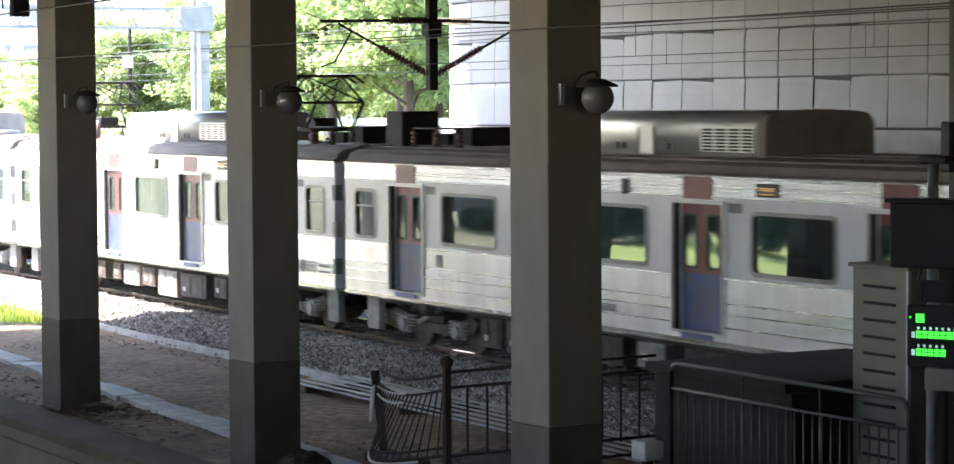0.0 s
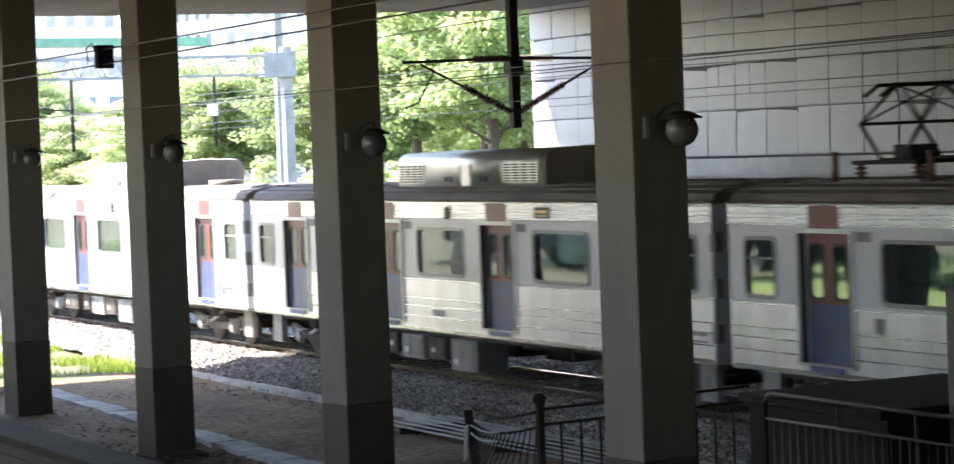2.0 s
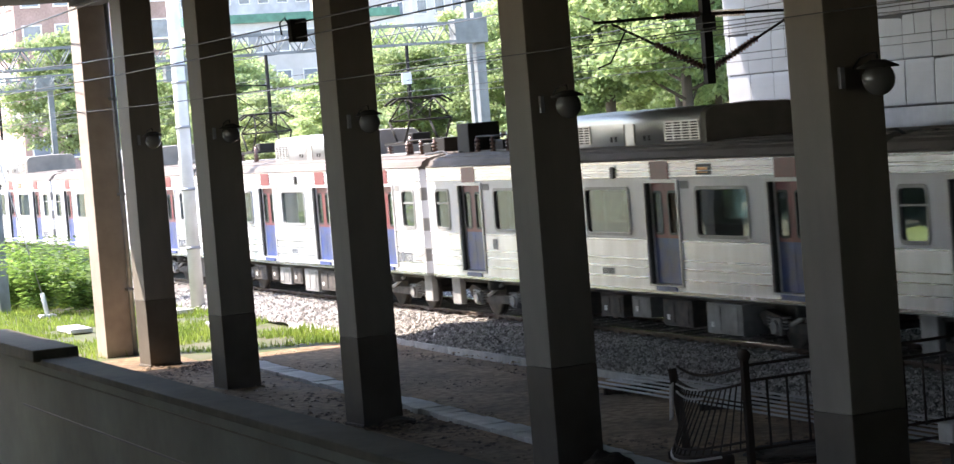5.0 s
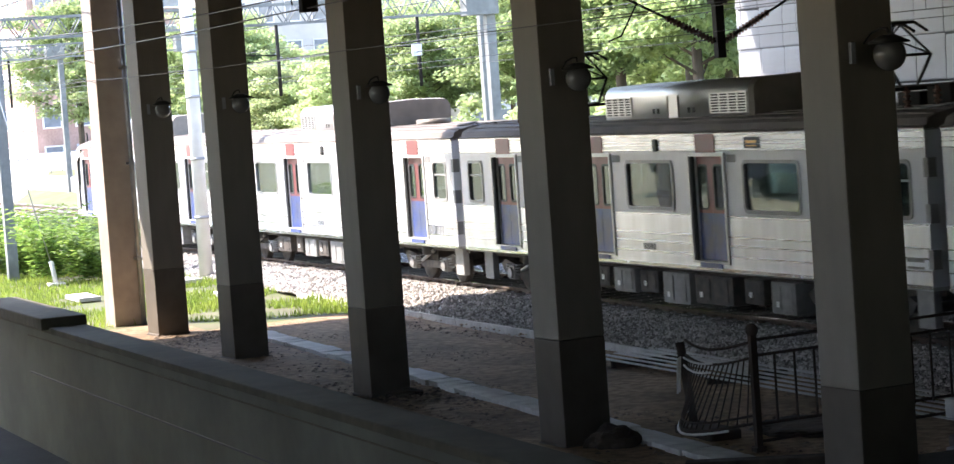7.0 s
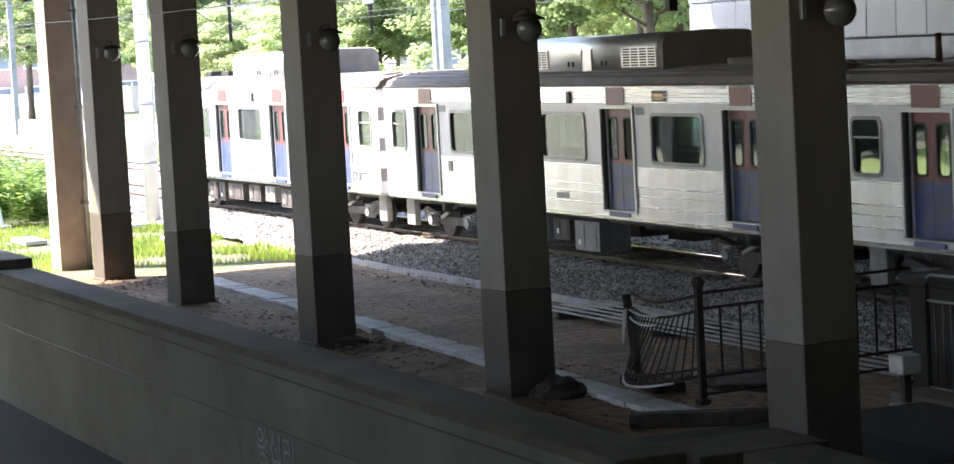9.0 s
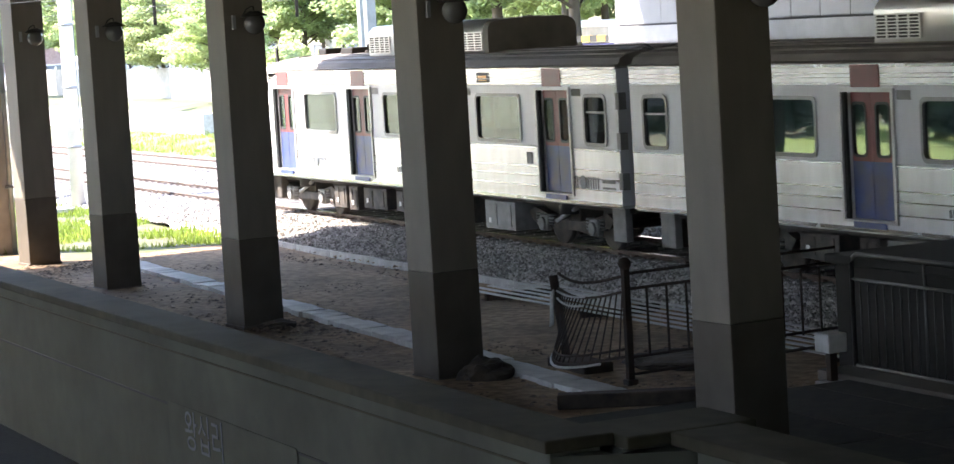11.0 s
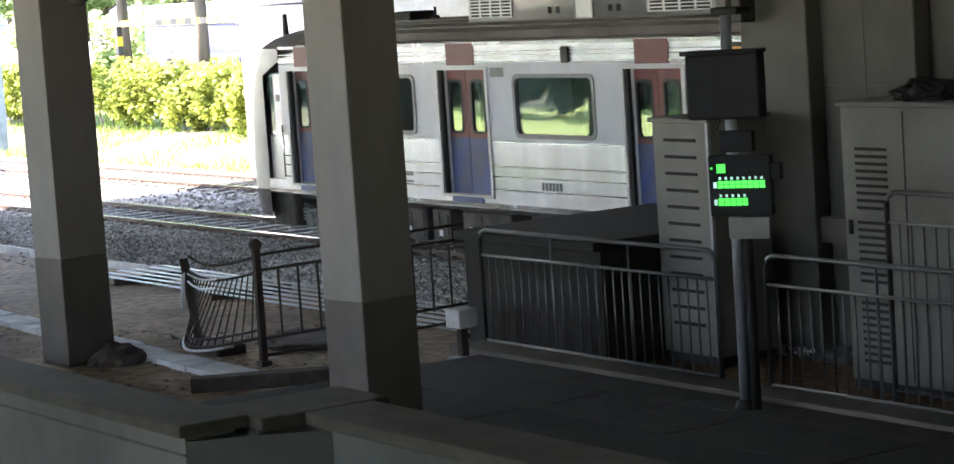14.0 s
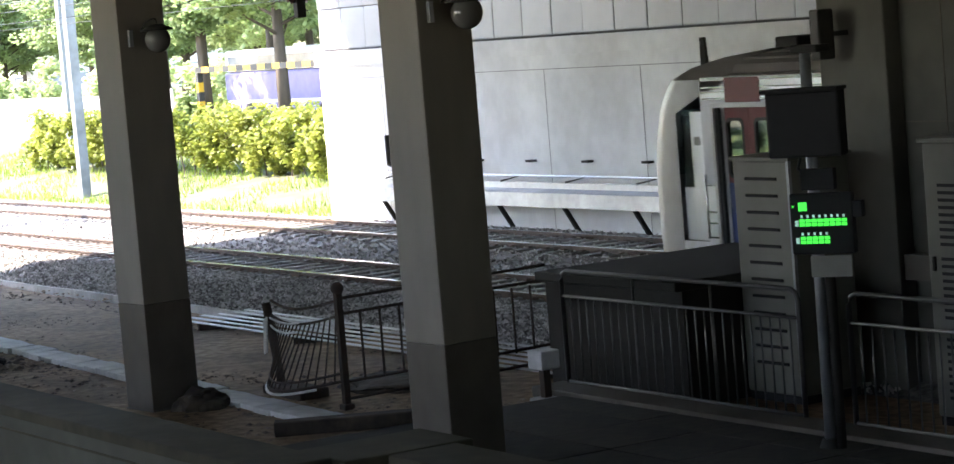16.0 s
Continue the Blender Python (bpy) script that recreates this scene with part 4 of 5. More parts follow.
        for x, w in ((1.95, 0.5), (3.45, 0.7)):
            part("roof_aerial", box(B(), x, x + w, -0.25, 0.25, 3.72, 3.92, 0.03), DARKMETAL, car)
        for x in (3.0, 4.55):
            stud = tube(B(), (x, 0, 3.72), (x, 0, 3.84), 0.13, 0.06, 10)
            tube(stud, (x, 0, 3.84), (x, 0, 3.98), 0.025, seg=6)
            part("roof_stud", stud, DARKMETAL, car)
    return car


# front coupling of the last car: seconds and place along the track
COUPLING = [(0.0, -163.03), (0.5, -155.01), (1.0, -147.25), (1.5, -139.74), (2.0, -132.48), (2.5, -125.47), (3.0, -118.69), (3.5, -112.14), (4.0, -105.82), (4.5, -99.73),
            (5.5, -88.22), (6.0, -82.79), (7.0, -72.39), (7.5, -67.52), (8.0, -62.83), (8.5, -58.33), (9.0, -53.99), (10.0, -45.85), (11.5, -34.82), (12.0, -31.39), (12.5, -28.12), (13.0, -25.0),
            (13.5, -22.03), (14.0, -19.17), (14.5, -16.42), (15.0, -13.8), (15.5, -11.52), (16.0, -9.35)]
CARS = []


def train():
    plain, panto, cabc, aux = build_car("plain"), build_car("panto"), build_car("cab"), build_car("aux")
    kinds = ["cab", "plain", "panto", "aux", "plain", "plain", "panto", "aux", "plain", "plain"]
    made = {"plain": plain, "panto": panto, "cab": cabc, "aux": aux}
    used = set()
    for k, kd in enumerate(kinds):
        src = made[kd]
        if kd in used:
            car = copy_thing(src, pose(0, 0, 0))
        else:
            car = src
            used.add(kd)
        CARS.append((car, k))
        if kd == "cab":
            tagged(car, "stainless-steel commuter train end car with a rounded driving cab")
        elif kd == "panto":
            tagged(car, "stainless-steel commuter train car with raised pantographs on the roof")


# ---- columns and lamps ----
COLS = [(-22.4, 13.3), (-30.06, 13.3), (-37.75, 13.3), (-45.7, 13.36), (-52.5, 13.64)]


def columns():
    w = 0.35
    c = thing("column", "square painted concrete column with a dark lower band", "column", "row of columns", (0, 0, 0), 5)
    part("shaft", box(B(), -w, w, -w, w, 1.14, SOFFIT + 0.02, 0.015), COL_PALE, c, "pale grey paint, darkened to hold the shade under the deck")
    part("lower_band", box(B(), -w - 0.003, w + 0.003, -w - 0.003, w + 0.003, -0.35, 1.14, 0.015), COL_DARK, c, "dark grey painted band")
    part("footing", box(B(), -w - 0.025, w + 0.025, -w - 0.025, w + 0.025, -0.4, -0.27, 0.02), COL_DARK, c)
    c.matrix_basis = pose(*COLS[0], 0, 0, 0, 5)
    for x, y in COLS[1:]:
        copy_thing(c, pose(x, y, 0, 0, 0, 5))
    l = thing("globe_lamp", "opal globe lamp, darkened for shade, under a flat dark cap on a wall arm", "lamp", "lamps on the columns")
    part("mount_plate", box(B(), 0.0, 0.05, -0.22, -0.16, -0.1, 0.12, 0.005), GALV, l, "small bright steel mount")
    part("arm", pipe(B(), [(0.0, -0.02, 0.1), (0.12, -0.01, 0.2), (0.28, 0.0, 0.24), (0.38, 0.0, 0.24), (0.40, 0.0, 0.18)], 0.012, 8), DARKMETAL, l)
    cap = tube(B(), (0.40, 0, 0.10), (0.40, 0, 0.17), 0.215, 0.07, 20)
    tube(cap, (0.40, 0, 0.085), (0.40, 0, 0.10), 0.215, 0.215, 20)
    part("cap", cap, DARKMETAL, l, "flat dark rimmed cap")
    part("globe", ball(B(), (0.40, 0, -0.03), 0.172, 18, 12), OPAL, l, "opal glass globe with the deck's shade in its colour")
    first = True
    for x, y in COLS:
        m = pose(x, y, 4.62, 0, 0, 5) @ pose(0.35, 0.0, 0)
        if first:
            l.matrix_basis = m
            first = False
        else:
            copy_thing(l, m)
    # sunlit outer pier with its rain pipe
    p = thing("outer_pier", "sunlit brownish painted pier with a rain pipe", "pier", at=(-55.78, 13.47, 0), rz=5)
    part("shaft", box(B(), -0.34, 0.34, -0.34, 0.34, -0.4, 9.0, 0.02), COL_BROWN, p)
    part("rain_pipe", pipe(B(), [(0.5, 0.3, -0.3), (0.5, 0.3, 9.0)], 0.06, 10), GALV, p)
    for z in (1.2, 3.4, 5.6):
        part("pipe_clip", box(B(), 0.33, 0.57, 0.22, 0.37, z, z + 0.06), GALV, p)
    m = thing("pale_mast", "tall pale steel mast behind the columns", "mast", at=(-68.9, 19.16, 0))
    part("tube", tube(B(), (0, 0, -0.35), (0, 0, 12), 0.2, 0.18, 14), WHITEP, m)
    for z in (1.4, 3.1, 4.9, 6.2, 6.7):
        part("band", tube(B(), (0, 0, z), (0, 0, z + 0.08), 0.22, seg=14), GALV, m)
    tagged(m, "tall pale steel mast behind the columns")


def ground_clutter():
    # row of concrete slabs
    t = thing("slab_path", "row of worn concrete trough slabs in the dirt", "slab path", kind="structure")
    me = [mesh_of("slab", box(B(), -0.238, 0.238, -0.24, 0.24, -0.05, 0.05, 0.012), SLABM) for _ in range(1)]
    k = 0
    x = -50.5
    while x < -26.4:
        y = np.interp(x, [-50.5, -48.6, -33.2, -26.5], [14.95, 14.85, 14.3, 14.0])
        ob = piece("slab", me[0], t, (x, y + rnd.uniform(-0.03, 0.03), -0.275 + rnd.uniform(-0.012, 0.012)))
        ob.rotation_euler = (rnd.uniform(-0.02, 0.02), rnd.uniform(-0.02, 0.02), rnd.uniform(-0.03, 0.02) + radians(-2))
        x += 0.485
    e = thing("timber_block", "dark timber baulk across the end of the slabs", "timber", at=(-26.0, 13.9, -0.18), rz=60)
    part("baulk", box(B(), -0.9, 0.9, -0.13, 0.13, -0.12, 0.06, 0.02), SOIL_DARK, e)
    # ballast edge kerb
    kb = thing("edge_kerb", "thin pale concrete edging beside the ballast", "kerb", kind="structure")
    me = mesh_of("kerb_stone", box(B(), -0.497, 0.497, -0.035, 0.035, -0.1, 0.1, 0.006), CONC_PALE)
    for k in range(24):
        piece("kerb_stone", me, kb, (-59 + 1.0 * k, 18.88 + rnd.uniform(-0.012, 0.012), -0.37 + rnd.uniform(-0.006, 0.006)), rnd.uniform(-0.012, 0.012))
    # pipe bundle
    pb = thing("ribbed_boards", "long pale ribbed boards laid side by side on the ground", "boards")
    me = mesh_of("board", box(B(), -7.2, 7.2, -0.05, 0.05, 0.0, 0.012), PVC)
    for k in range(6):
        piece("board", me, pb, (-31.2 + rnd.uniform(-0.15, 0.15), 17.45 + 0.24 * k, -0.2 + 0.004 * k), rnd.uniform(-0.003, 0.003))
    for x in (-37.5, -34, -30.5, -27, -24.6):
        part("batten", box(B(), x - 0.04, x + 0.04, 17.35, 18.75, -0.34, -0.2), IRON, pb)
    # soil lumps
    vs, fs = [], []
    for k in range(17000):
        x, y = rnd.uniform(-52, -25.4), rnd.uniform(11.4, 18.7) if k % 2 else rnd.uniform(11.3, 14.6)
        if noise.noise((x * 0.35, y * 0.5, 2)) < -0.02 and rnd.random() < 0.75:
            continue
        s = rnd.choice((0.015, 0.02, 0.025, 0.035, 0.065 if y < 14.7 else 0.04)) * rnd.uniform(0.6, 1.4)
        bm_v = [(1, 0, 0), (0, 1, 0), (-1, 0, 0), (0, -1, 0), (0, 0, 0.8), (0, 0, -0.6)]
        o, a = len(vs), rnd.uniform(0, 6)
        for v in bm_v:
            vs.append((x + s * (v[0] * math.cos(a) - v[1] * math.sin(a)) * rnd.uniform(0.8, 1.4), y + s * (v[0] * math.sin(a) + v[1] * math.cos(a)), G - 0.01 + s * 0.6 * v[2]))
        fs += [(o, o + 1, o + 4), (o + 1, o + 2, o + 4), (o + 2, o + 3, o + 4), (o + 3, o, o + 4), (o + 1, o, o + 5), (o + 2, o + 1, o + 5), (o + 3, o + 2, o + 5), (o, o + 3, o + 5)]
    ob = raw("loose_soil", vs, fs, CLOD)
    tagged(ob, "scattered clods and small stones on the dirt", "soil", kind="stuff")
    for k, (x, y, r_, h) in enumerate(((-29.4, 13.55, 0.36, 0.27), (-28.6, 16.3, 0.9, 0.14), (-37.2, 13.5, 0.3, 0.1))):
        bm = B()
        bmesh.ops.create_icosphere(bm, subdivisions=4, radius=1)
        for v in bm.verts:
            d = 1 + 0.3 * noise.noise(v.co * 2.2 + Vector((k, 0, 0))) + 0.12 * noise.noise(v.co * 7)
            v.co = Vector((v.co.x * r_ * d, v.co.y * r_ * d, v.co.z * h * d))
        ob = part("mound", bm, SOIL_DARK)
        ob.location = (x, y, G)
        tagged(ob, "low mound of dark loose soil beside a column", "mound")


def broken_fence():
    f = thing("iron_fence", "bent rusty iron fence tied with pale tape", "fence", at=(-27.5, 14.7, G))
    part("post", box(B(), -0.042, 0.042, -0.042, 0.042, 0, 1.5), IRON, f)
    part("post_cap", ball(B(), (0, 0, 1.55), 0.085, 10, 8), IRON, f)
    part("post_foot", box(B(), -0.075, 0.075, -0.075, 0.075, -0.02, 0.06, 0.01), IRON, f)
    for z in (1.42, 1.22, 0.34, 0.12):
        part("rail", tube(B(), (0, 0.03, z), (-0.05, 3.2, z + 0.04), 0.02, seg=8), IRON, f)
    for k in range(10):
        y = 0.3 + 0.29 * k
        part("baluster", box(B(), -0.012, 0.012, y - 0.012, y + 0.012, 0.34, 1.22), IRON, f)
    part("leaning_post", tube(B(), (-1.98, 0.1, 0.1), (-2.16, 0.05, 1.24), 0.06, seg=8), IRON, f)

    def bow(u, z):
        a = u * math.pi
        low = max(0.0, (1.2 - z) / 0.9)
        return (-2.0 * u, -(0.12 + 0.45 * low) * math.sin(a) + 0.05 * u, z - (0.10 + 0.05 * low) * math.sin(a) - 0.12 * u + 0.14 * low * u)
    for z, r_ in ((1.40, 0.02), (1.2, 0.017), (0.46, 0.017), (0.36, 0.02)):
        part("bent_rail", pipe(B(), [bow(k / 14, z) for k in range(15)], r_, 8), IRON, f)
    for k in range(17):
        u = (k + 0.7) / 17.5
        part("bent_baluster", tube(B(), bow(u, 1.2), bow(min(1, u + 0.015), 0.36), 0.011, seg=6), IRON, f)
    for z in (1.22, 1.1):
        part("tie_tape", pipe(B(), [(p[0], p[1] - 0.035, p[2]) for p in [bow(0.45 + 0.055 * k, z - 0.006 * k) for k in range(11)]], 0.015, 5), TAPE, f, "pale tape wound round the bars")
    part("hanging_tape", prism(B(), [(-1.86, 1.05), (-1.76, 1.1), (-1.84, 0.62), (-1.93, 0.58)], -0.16, -0.14, "y"), TAPE, f)
    part("loose_rail", pipe(B(), [(p[0], p[1] - 0.03, p[2] - 0.04) for p in [bow(0.15 + 0.085 * k, 0.36) for k in range(11)]], 0.018, 6), TAPE, f)
    part("concrete_foot", box(B(), -2.2, -1.1, -0.1, 0.35, -0.05, 0.14, 0.03), IRON, f)


def rail_fence(x0, x1, y, top, name_label, base=-0.3):
    f = thing("railing", name_label, "railing", "platform railings", at=(x0, y, base))
    L, h = x1 - x0, top - base
    loop = [(0, 0, 0), (0, 0, h - 0.12), (0.04, 0, h - 0.04), (0.12, 0, h), (L - 0.12, 0, h), (L - 0.04, 0, h - 0.04), (L, 0, h - 0.12), (L, 0, 0)]
    part("frame", pipe(B(), loop, 0.03, 10), STAINLESS, f, "bent stainless tube frame")
    part("upper_rail", tube(B(), (0, 0, h - 0.32), (L, 0, h - 0.32), 0.02), STAINLESS, f)
    part("lower_rail", tube(B(), (0, 0, 0.16), (L, 0, 0.16), 0.02), STAINLESS, f)
    n = int(L / 0.17)
    for k in range(1, n):
        part("bar", tube(B(), (L * k / n, 0, 0.16), (L * k / n, 0, h - 0.32), 0.011, seg=6), STAINLESS, f)
    for u in (0.33, 0.66):
        part("strut", tube(B(), (L * u, 0, 0), (L * u, 0, h), 0.016, seg=8), STAINLESS, f)
        part("foot", box(B(), L * u - 0.05, L * u + 0.05, -0.05, 0.05, 0, 0.03), STAINLESS, f)


def cabinet(x0, x1, y0, y1, z1, slots):
    c = thing("equipment_cabinet", "tall pale grey-green metal equipment cabinet beside the railing", "cabinet", at=(x0, y0, G))
    w, d, h = x1 - x0, y1 - y0, z1 - G
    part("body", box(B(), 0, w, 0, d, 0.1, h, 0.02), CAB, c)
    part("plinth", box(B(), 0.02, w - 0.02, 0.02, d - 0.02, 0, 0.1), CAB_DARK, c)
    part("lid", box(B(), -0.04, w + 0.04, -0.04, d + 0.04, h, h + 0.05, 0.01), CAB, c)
    if slots == "louvre":
        for k in range(12):
            z = 0.45 + 0.2 * k
            part("louvre", prism(B(), [(-0.01, z), (0.001, z), (0.001, z + 0.036), (-0.022, z + 0.028)], w * 0.22, w * 0.78), CAB_DARK, c)
        part("corner_trim", box(B(), w - 0.03, w + 0.015, -0.015, 0.03, 0.1, h), GALV, c)
    else:
        for k in range(30):
            z = 0.3 + 0.08 * k
            if k in (9, 10, 20):
                continue
            part("vent_slot", box(B(), w * 0.12, w * 0.4, -0.008, 0.001, z, z + 0.035), CAB_DARK, c)
        part("door_seam", box(B(), w * 0.55, w * 0.56, -0.006, 0.001, 0.15, h - 0.05), CAB_DARK, c)
        part("latch", box(B(), w * 0.05, w * 0.07, -0.03, 0.001, h * 0.55, h * 0.6), DARKMETAL, c)
    return c


def crumpled_sheet():
    bm = B()
    bmesh.ops.create_icosphere(bm, subdivisions=4, radius=1)
    for v in bm.verts:
        d = 1 + 0.35 * noise.noise(v.co * 2.5) + 0.2 * noise.noise(v.co * 6)
        v.co = Vector((v.co.x * 0.55 * d, v.co.y * 0.25 * d, max(0.0, v.co.z * 0.2 * d)))
    ob = part("plastic_sheet", bm, MONITOR)
    ob.location = (-19.0, 18.35, 2.85)
    tagged(ob, "crumpled dark plastic sheet lying on the cabinet", "plastic sheet")


def signal_pole():
    p = thing("display_pole", "steel pole carrying a dark monitor box and a lit green panel", "display pole", at=(-19.72, 16.2, G))
    part("pole", tube(B(), (0, 0, 0), (0, 0, 4.2), 0.065, 0.058, 14), GALV, p)
    part("pole_foot", tube(B(), (0, 0, 0), (0, 0, 0.18), 0.16, 0.09, 14), DARKMETAL, p)
    part("twin_post", tube(B(), (0.14, 0.02, 0), (0.14, 0.02, 2.05), 0.055, seg=12), DARKMETAL, p)
    part("pole_head", box(B(), -0.12, 0.3, -0.1, 0.1, 4.2, 4.28, 0.02), DARKMETAL, p)
    mb = thing("monitor_box", "dark weatherproof monitor housing on the pole", "monitor", at=(-19.62, 16.12, 3.18), rz=30)
    part("housing", box(B(), -0.40, 0.40, -0.2, 0.02, -0.34, 0.34, 0.03), MONITOR, mb)
    part("visor", box(B(), -0.42, 0.42, -0.28, 0.02, 0.33, 0.37, 0.01), MONITOR, mb)
    part("cable", pipe(B(), [(-0.1, -0.06, -0.33), (-0.14, -0.05, -0.46), (-0.08, 0.0, -0.55), (-0.04, 0.04, -0.6)], 0.015), BLACK, mb)
    s = thing("led_panel", "black panel with lit green rows and pale digits", "display", at=(-19.48, 16.12, 2.16), rz=30)
    part("case", box(B(), -0.34, 0.34, -0.10, 0.0, -0.32, 0.31, 0.02), MONITOR, s)
    y0, y1 = -0.108, -0.100
    part("status_light", box(B(), -0.24, -0.15, y0, y1, 0.13, 0.22), GREEN, s, "lit green square")
    part("small_light", tube(B(), (-0.30, y1, 0.18), (-0.30, y0, 0.18), 0.012), GREEN, s)
    for z, w in ((0.01, 0.52), (-0.17, 0.34)):
        for k in range(int(w / 0.0648)):
            x = -0.235 + 0.0648 * k
            for dz in (-0.038, 0.003):
                part("lit_cell", box(B(), x, x + 0.054, y0, y1, z + dz, z + dz + 0.034), GREEN, s, "lit green cell")
            part("digit_bar", box(B(), x + 0.012, x + 0.034, y0, y1, z + 0.05, z + 0.078), LEDWHITE, s)
        part("row_mark", box(B(), -0.285, -0.25, y0, y1, z - 0.035, z + 0.025), LEDWHITE, s)
    part("notice_plate", box(B(), -0.16, 0.28, -0.06, -0.05, -0.56, -0.34), CAB, s, "pale notice below the panel")
    part("side_box", box(B(), 0.34, 0.44, -0.1, 0.0, 0.05, 0.22, 0.01), MONITOR, s)
    part("upper_box", box(B(), -0.2, 0.16, -0.1, 0.0, 0.34, 0.56, 0.01), MONITOR, s)
    w = thing("marker_box", "small white junction box on a short dark post", "junction box", at=(-25.5, 16.45, G))
    part("post", box(B(), -0.05, 0.05, -0.05, 0.05, 0, 0.45), IRON, w)
    part("lid", box(B(), -0.16, 0.16, -0.14, 0.14, 0.42, 0.66, 0.02), CONC_PALE, w)
    part("base", box(B(), -0.16, 0.16, -0.16, 0.16, -0.03, 0.06, 0.02), CONC, w)
    bt = thing("floodlight", "small dark floodlight on a wall bracket", "floodlight", at=(-22.6, 19.1, 4.0), rz=-20)
    part("head", box(B(), -0.16, 0.16, -0.3, -0.1, -0.3, 0.3, 0.03), DARKMETAL, bt)
    part("bracket", box(B(), -0.03, 0.03, -0.12, 0.12, -0.03, 0.03), DARKMETAL, bt)


# ---- overhead line ----
def catenary():
    h = thing("drop_post", "dark steel drop post hanging from the deck with insulated arms", "overhead line support", at=(-46.6, 24.6, 0))
    part("tube", box(B(), -0.1, 0.1, -0.1, 0.1, 4.85, SOFFIT + 0.02, 0.01), DARKMETAL, h)
    part("collar", box(B(), -0.16, 0.16, -0.16, 0.16, 6.0, 6.3), DARKMETAL, h)

    def arm(sy):
        part("top_arm", tube(B(), (0, 0, 6.35), (-0.05, sy * 2.6, 6.3), 0.032), DARKMETAL, h)
        part("stay_arm", tube(B(), (0, 0, 5.15), (0, sy * 2.2, 6.25), 0.028), DARKMETAL, h)
        part("steady_arm", pipe(B(), [(0, sy * 1.9, 6.1), (0, sy * 2.3, 5.45), (0, sy * 2.6, 5.35)], 0.02), DARKMETAL, h)
        for (a, b) in (((0, 0.15 * sy, 6.34), (-0.02, 1.0 * sy, 6.33)), ((0, 0.15 * sy, 5.22), (0, 1.25 * sy, 5.78))):
            a, b = Vector(a), Vector(b)
            ins = B()
            for k in range(14):
                p = a.lerp(b, k / 14)
                tube(ins, p, a.lerp(b, (k + 0.5) / 14), 0.085, 0.05, 10)
            tube(ins, a, b, 0.035)
            part("insulator", ins, CERAMIC, h)
    arm(-1)
    arm(1)
    lines = [(22.23, 5.33, 0.008), (22.23, 6.05, 0.010), (27.05, 5.33, 0.008), (27.05, 6.05, 0.010), (24.9, 7.3, 0.016), (22.6, 5.85, 0.012), (28.6, 6.7, 0.012)]
    for y, z, r_ in lines:
        pts = []
        for k in range(41):
            x = -190 + 5 * k
            sag = 0.2 * math.sin(((x + 46.6) / 45.0 % 1.0) * math.pi) if z > 5.9 else 0
            pts.append((x, y, z - sag))
        ob = part("overhead_wire", pipe(B(), pts, r_, 5), WIREM)
        tagged(ob, "thin black overhead line wire", "wire", "overhead wires")
    for r_, pts in ((0.02, [(-125, 7.2), (-61.6, 7.56), (-54.7, 7.63), (-49.7, 7.68), (-30, 7.88)]),
                    (0.013, [(-125, 7.4), (-80, 7.0), (-62, 6.65), (-54, 6.44), (-44, 6.30), (-34.8, 6.31), (-20, 6.36), (8, 6.5)]),
                    (0.013, [(-125, 6.5), (-62.2, 6.06), (-51.3, 6.02), (-44.2, 6.03), (-34.8, 6.09), (-20, 6.16), (8, 6.35)]),
                    (0.007, [(-125, 5.7), (-62.5, 5.45), (-51.5, 5.33), (-44.2, 5.29), (-35, 5.30), (-20, 5.3), (8, 5.35)])):
        ob = part("service_cable", pipe(B(), [(x, 12.7, z) for x, z in pts], r_, 6), WIREM)
        tagged(ob, "black service cable strung along the columns", "cable", "cables along the columns")
    dr = thing("wire_droppers", "thin droppers between contact and carrier wire", "wire")
    for y in (22.23, 27.05):
        for k in range(22):
            x = -150 + 6.4 * k
            sag = 0.2 * math.sin(((x + 46.6) / 45.0 % 1.0) * math.pi)
            part("dropper", tube(B(), (x, y, 5.33), (x, y, 6.05 - sag), 0.005, seg=4), WIREM, dr)

    def gantry(x, y0, y1, z):
        g = thing("line_gantry", "pale steel lattice gantry over the tracks", "gantry", "gantries", at=(x, 0, 0))
        for y in (y0, y1):
            part("mast", box(B(), -0.16, 0.16, y - 0.16, y + 0.16, -0.5, z + 0.9, 0.01), GANTRY, g)
        for zz in (z, z + 0.62):
            for dx in (-0.25, 0.25):
                part("chord", box(B(), dx - 0.035, dx + 0.035, y0, y1, zz - 0.035, zz + 0.035), GANTRY, g)
        n = int((y1 - y0) / 0.75)
        for dx in (-0.25, 0.25):
            web = B()
            for k in range(n):
                a, b = y0 + (y1 - y0) * k / n, y0 + (y1 - y0) * (k + 1) / n
                m_ = (a + b) / 2
                tube(web, (dx, a, z), (dx, m_, z + 0.62), 0.022, seg=5)
                tube(web, (dx, m_, z + 0.62), (dx, b, z), 0.022, seg=5)
            part("lattice", web, GANTRY, g)
        for y in (22.23, 27.05):
            part("hanger", tube(B(), (0, y + 1.6, z), (0, y + 1.6, z - 2.3), 0.06), DARKMETAL, g)
            part("cantilever", pipe(B(), [(0, y + 1.6, z - 1.0), (0, y, z - 0.9), (0, y + 1.6, z - 2.1), (0, y, z - 0.9)], 0.028), DARKMETAL, g)
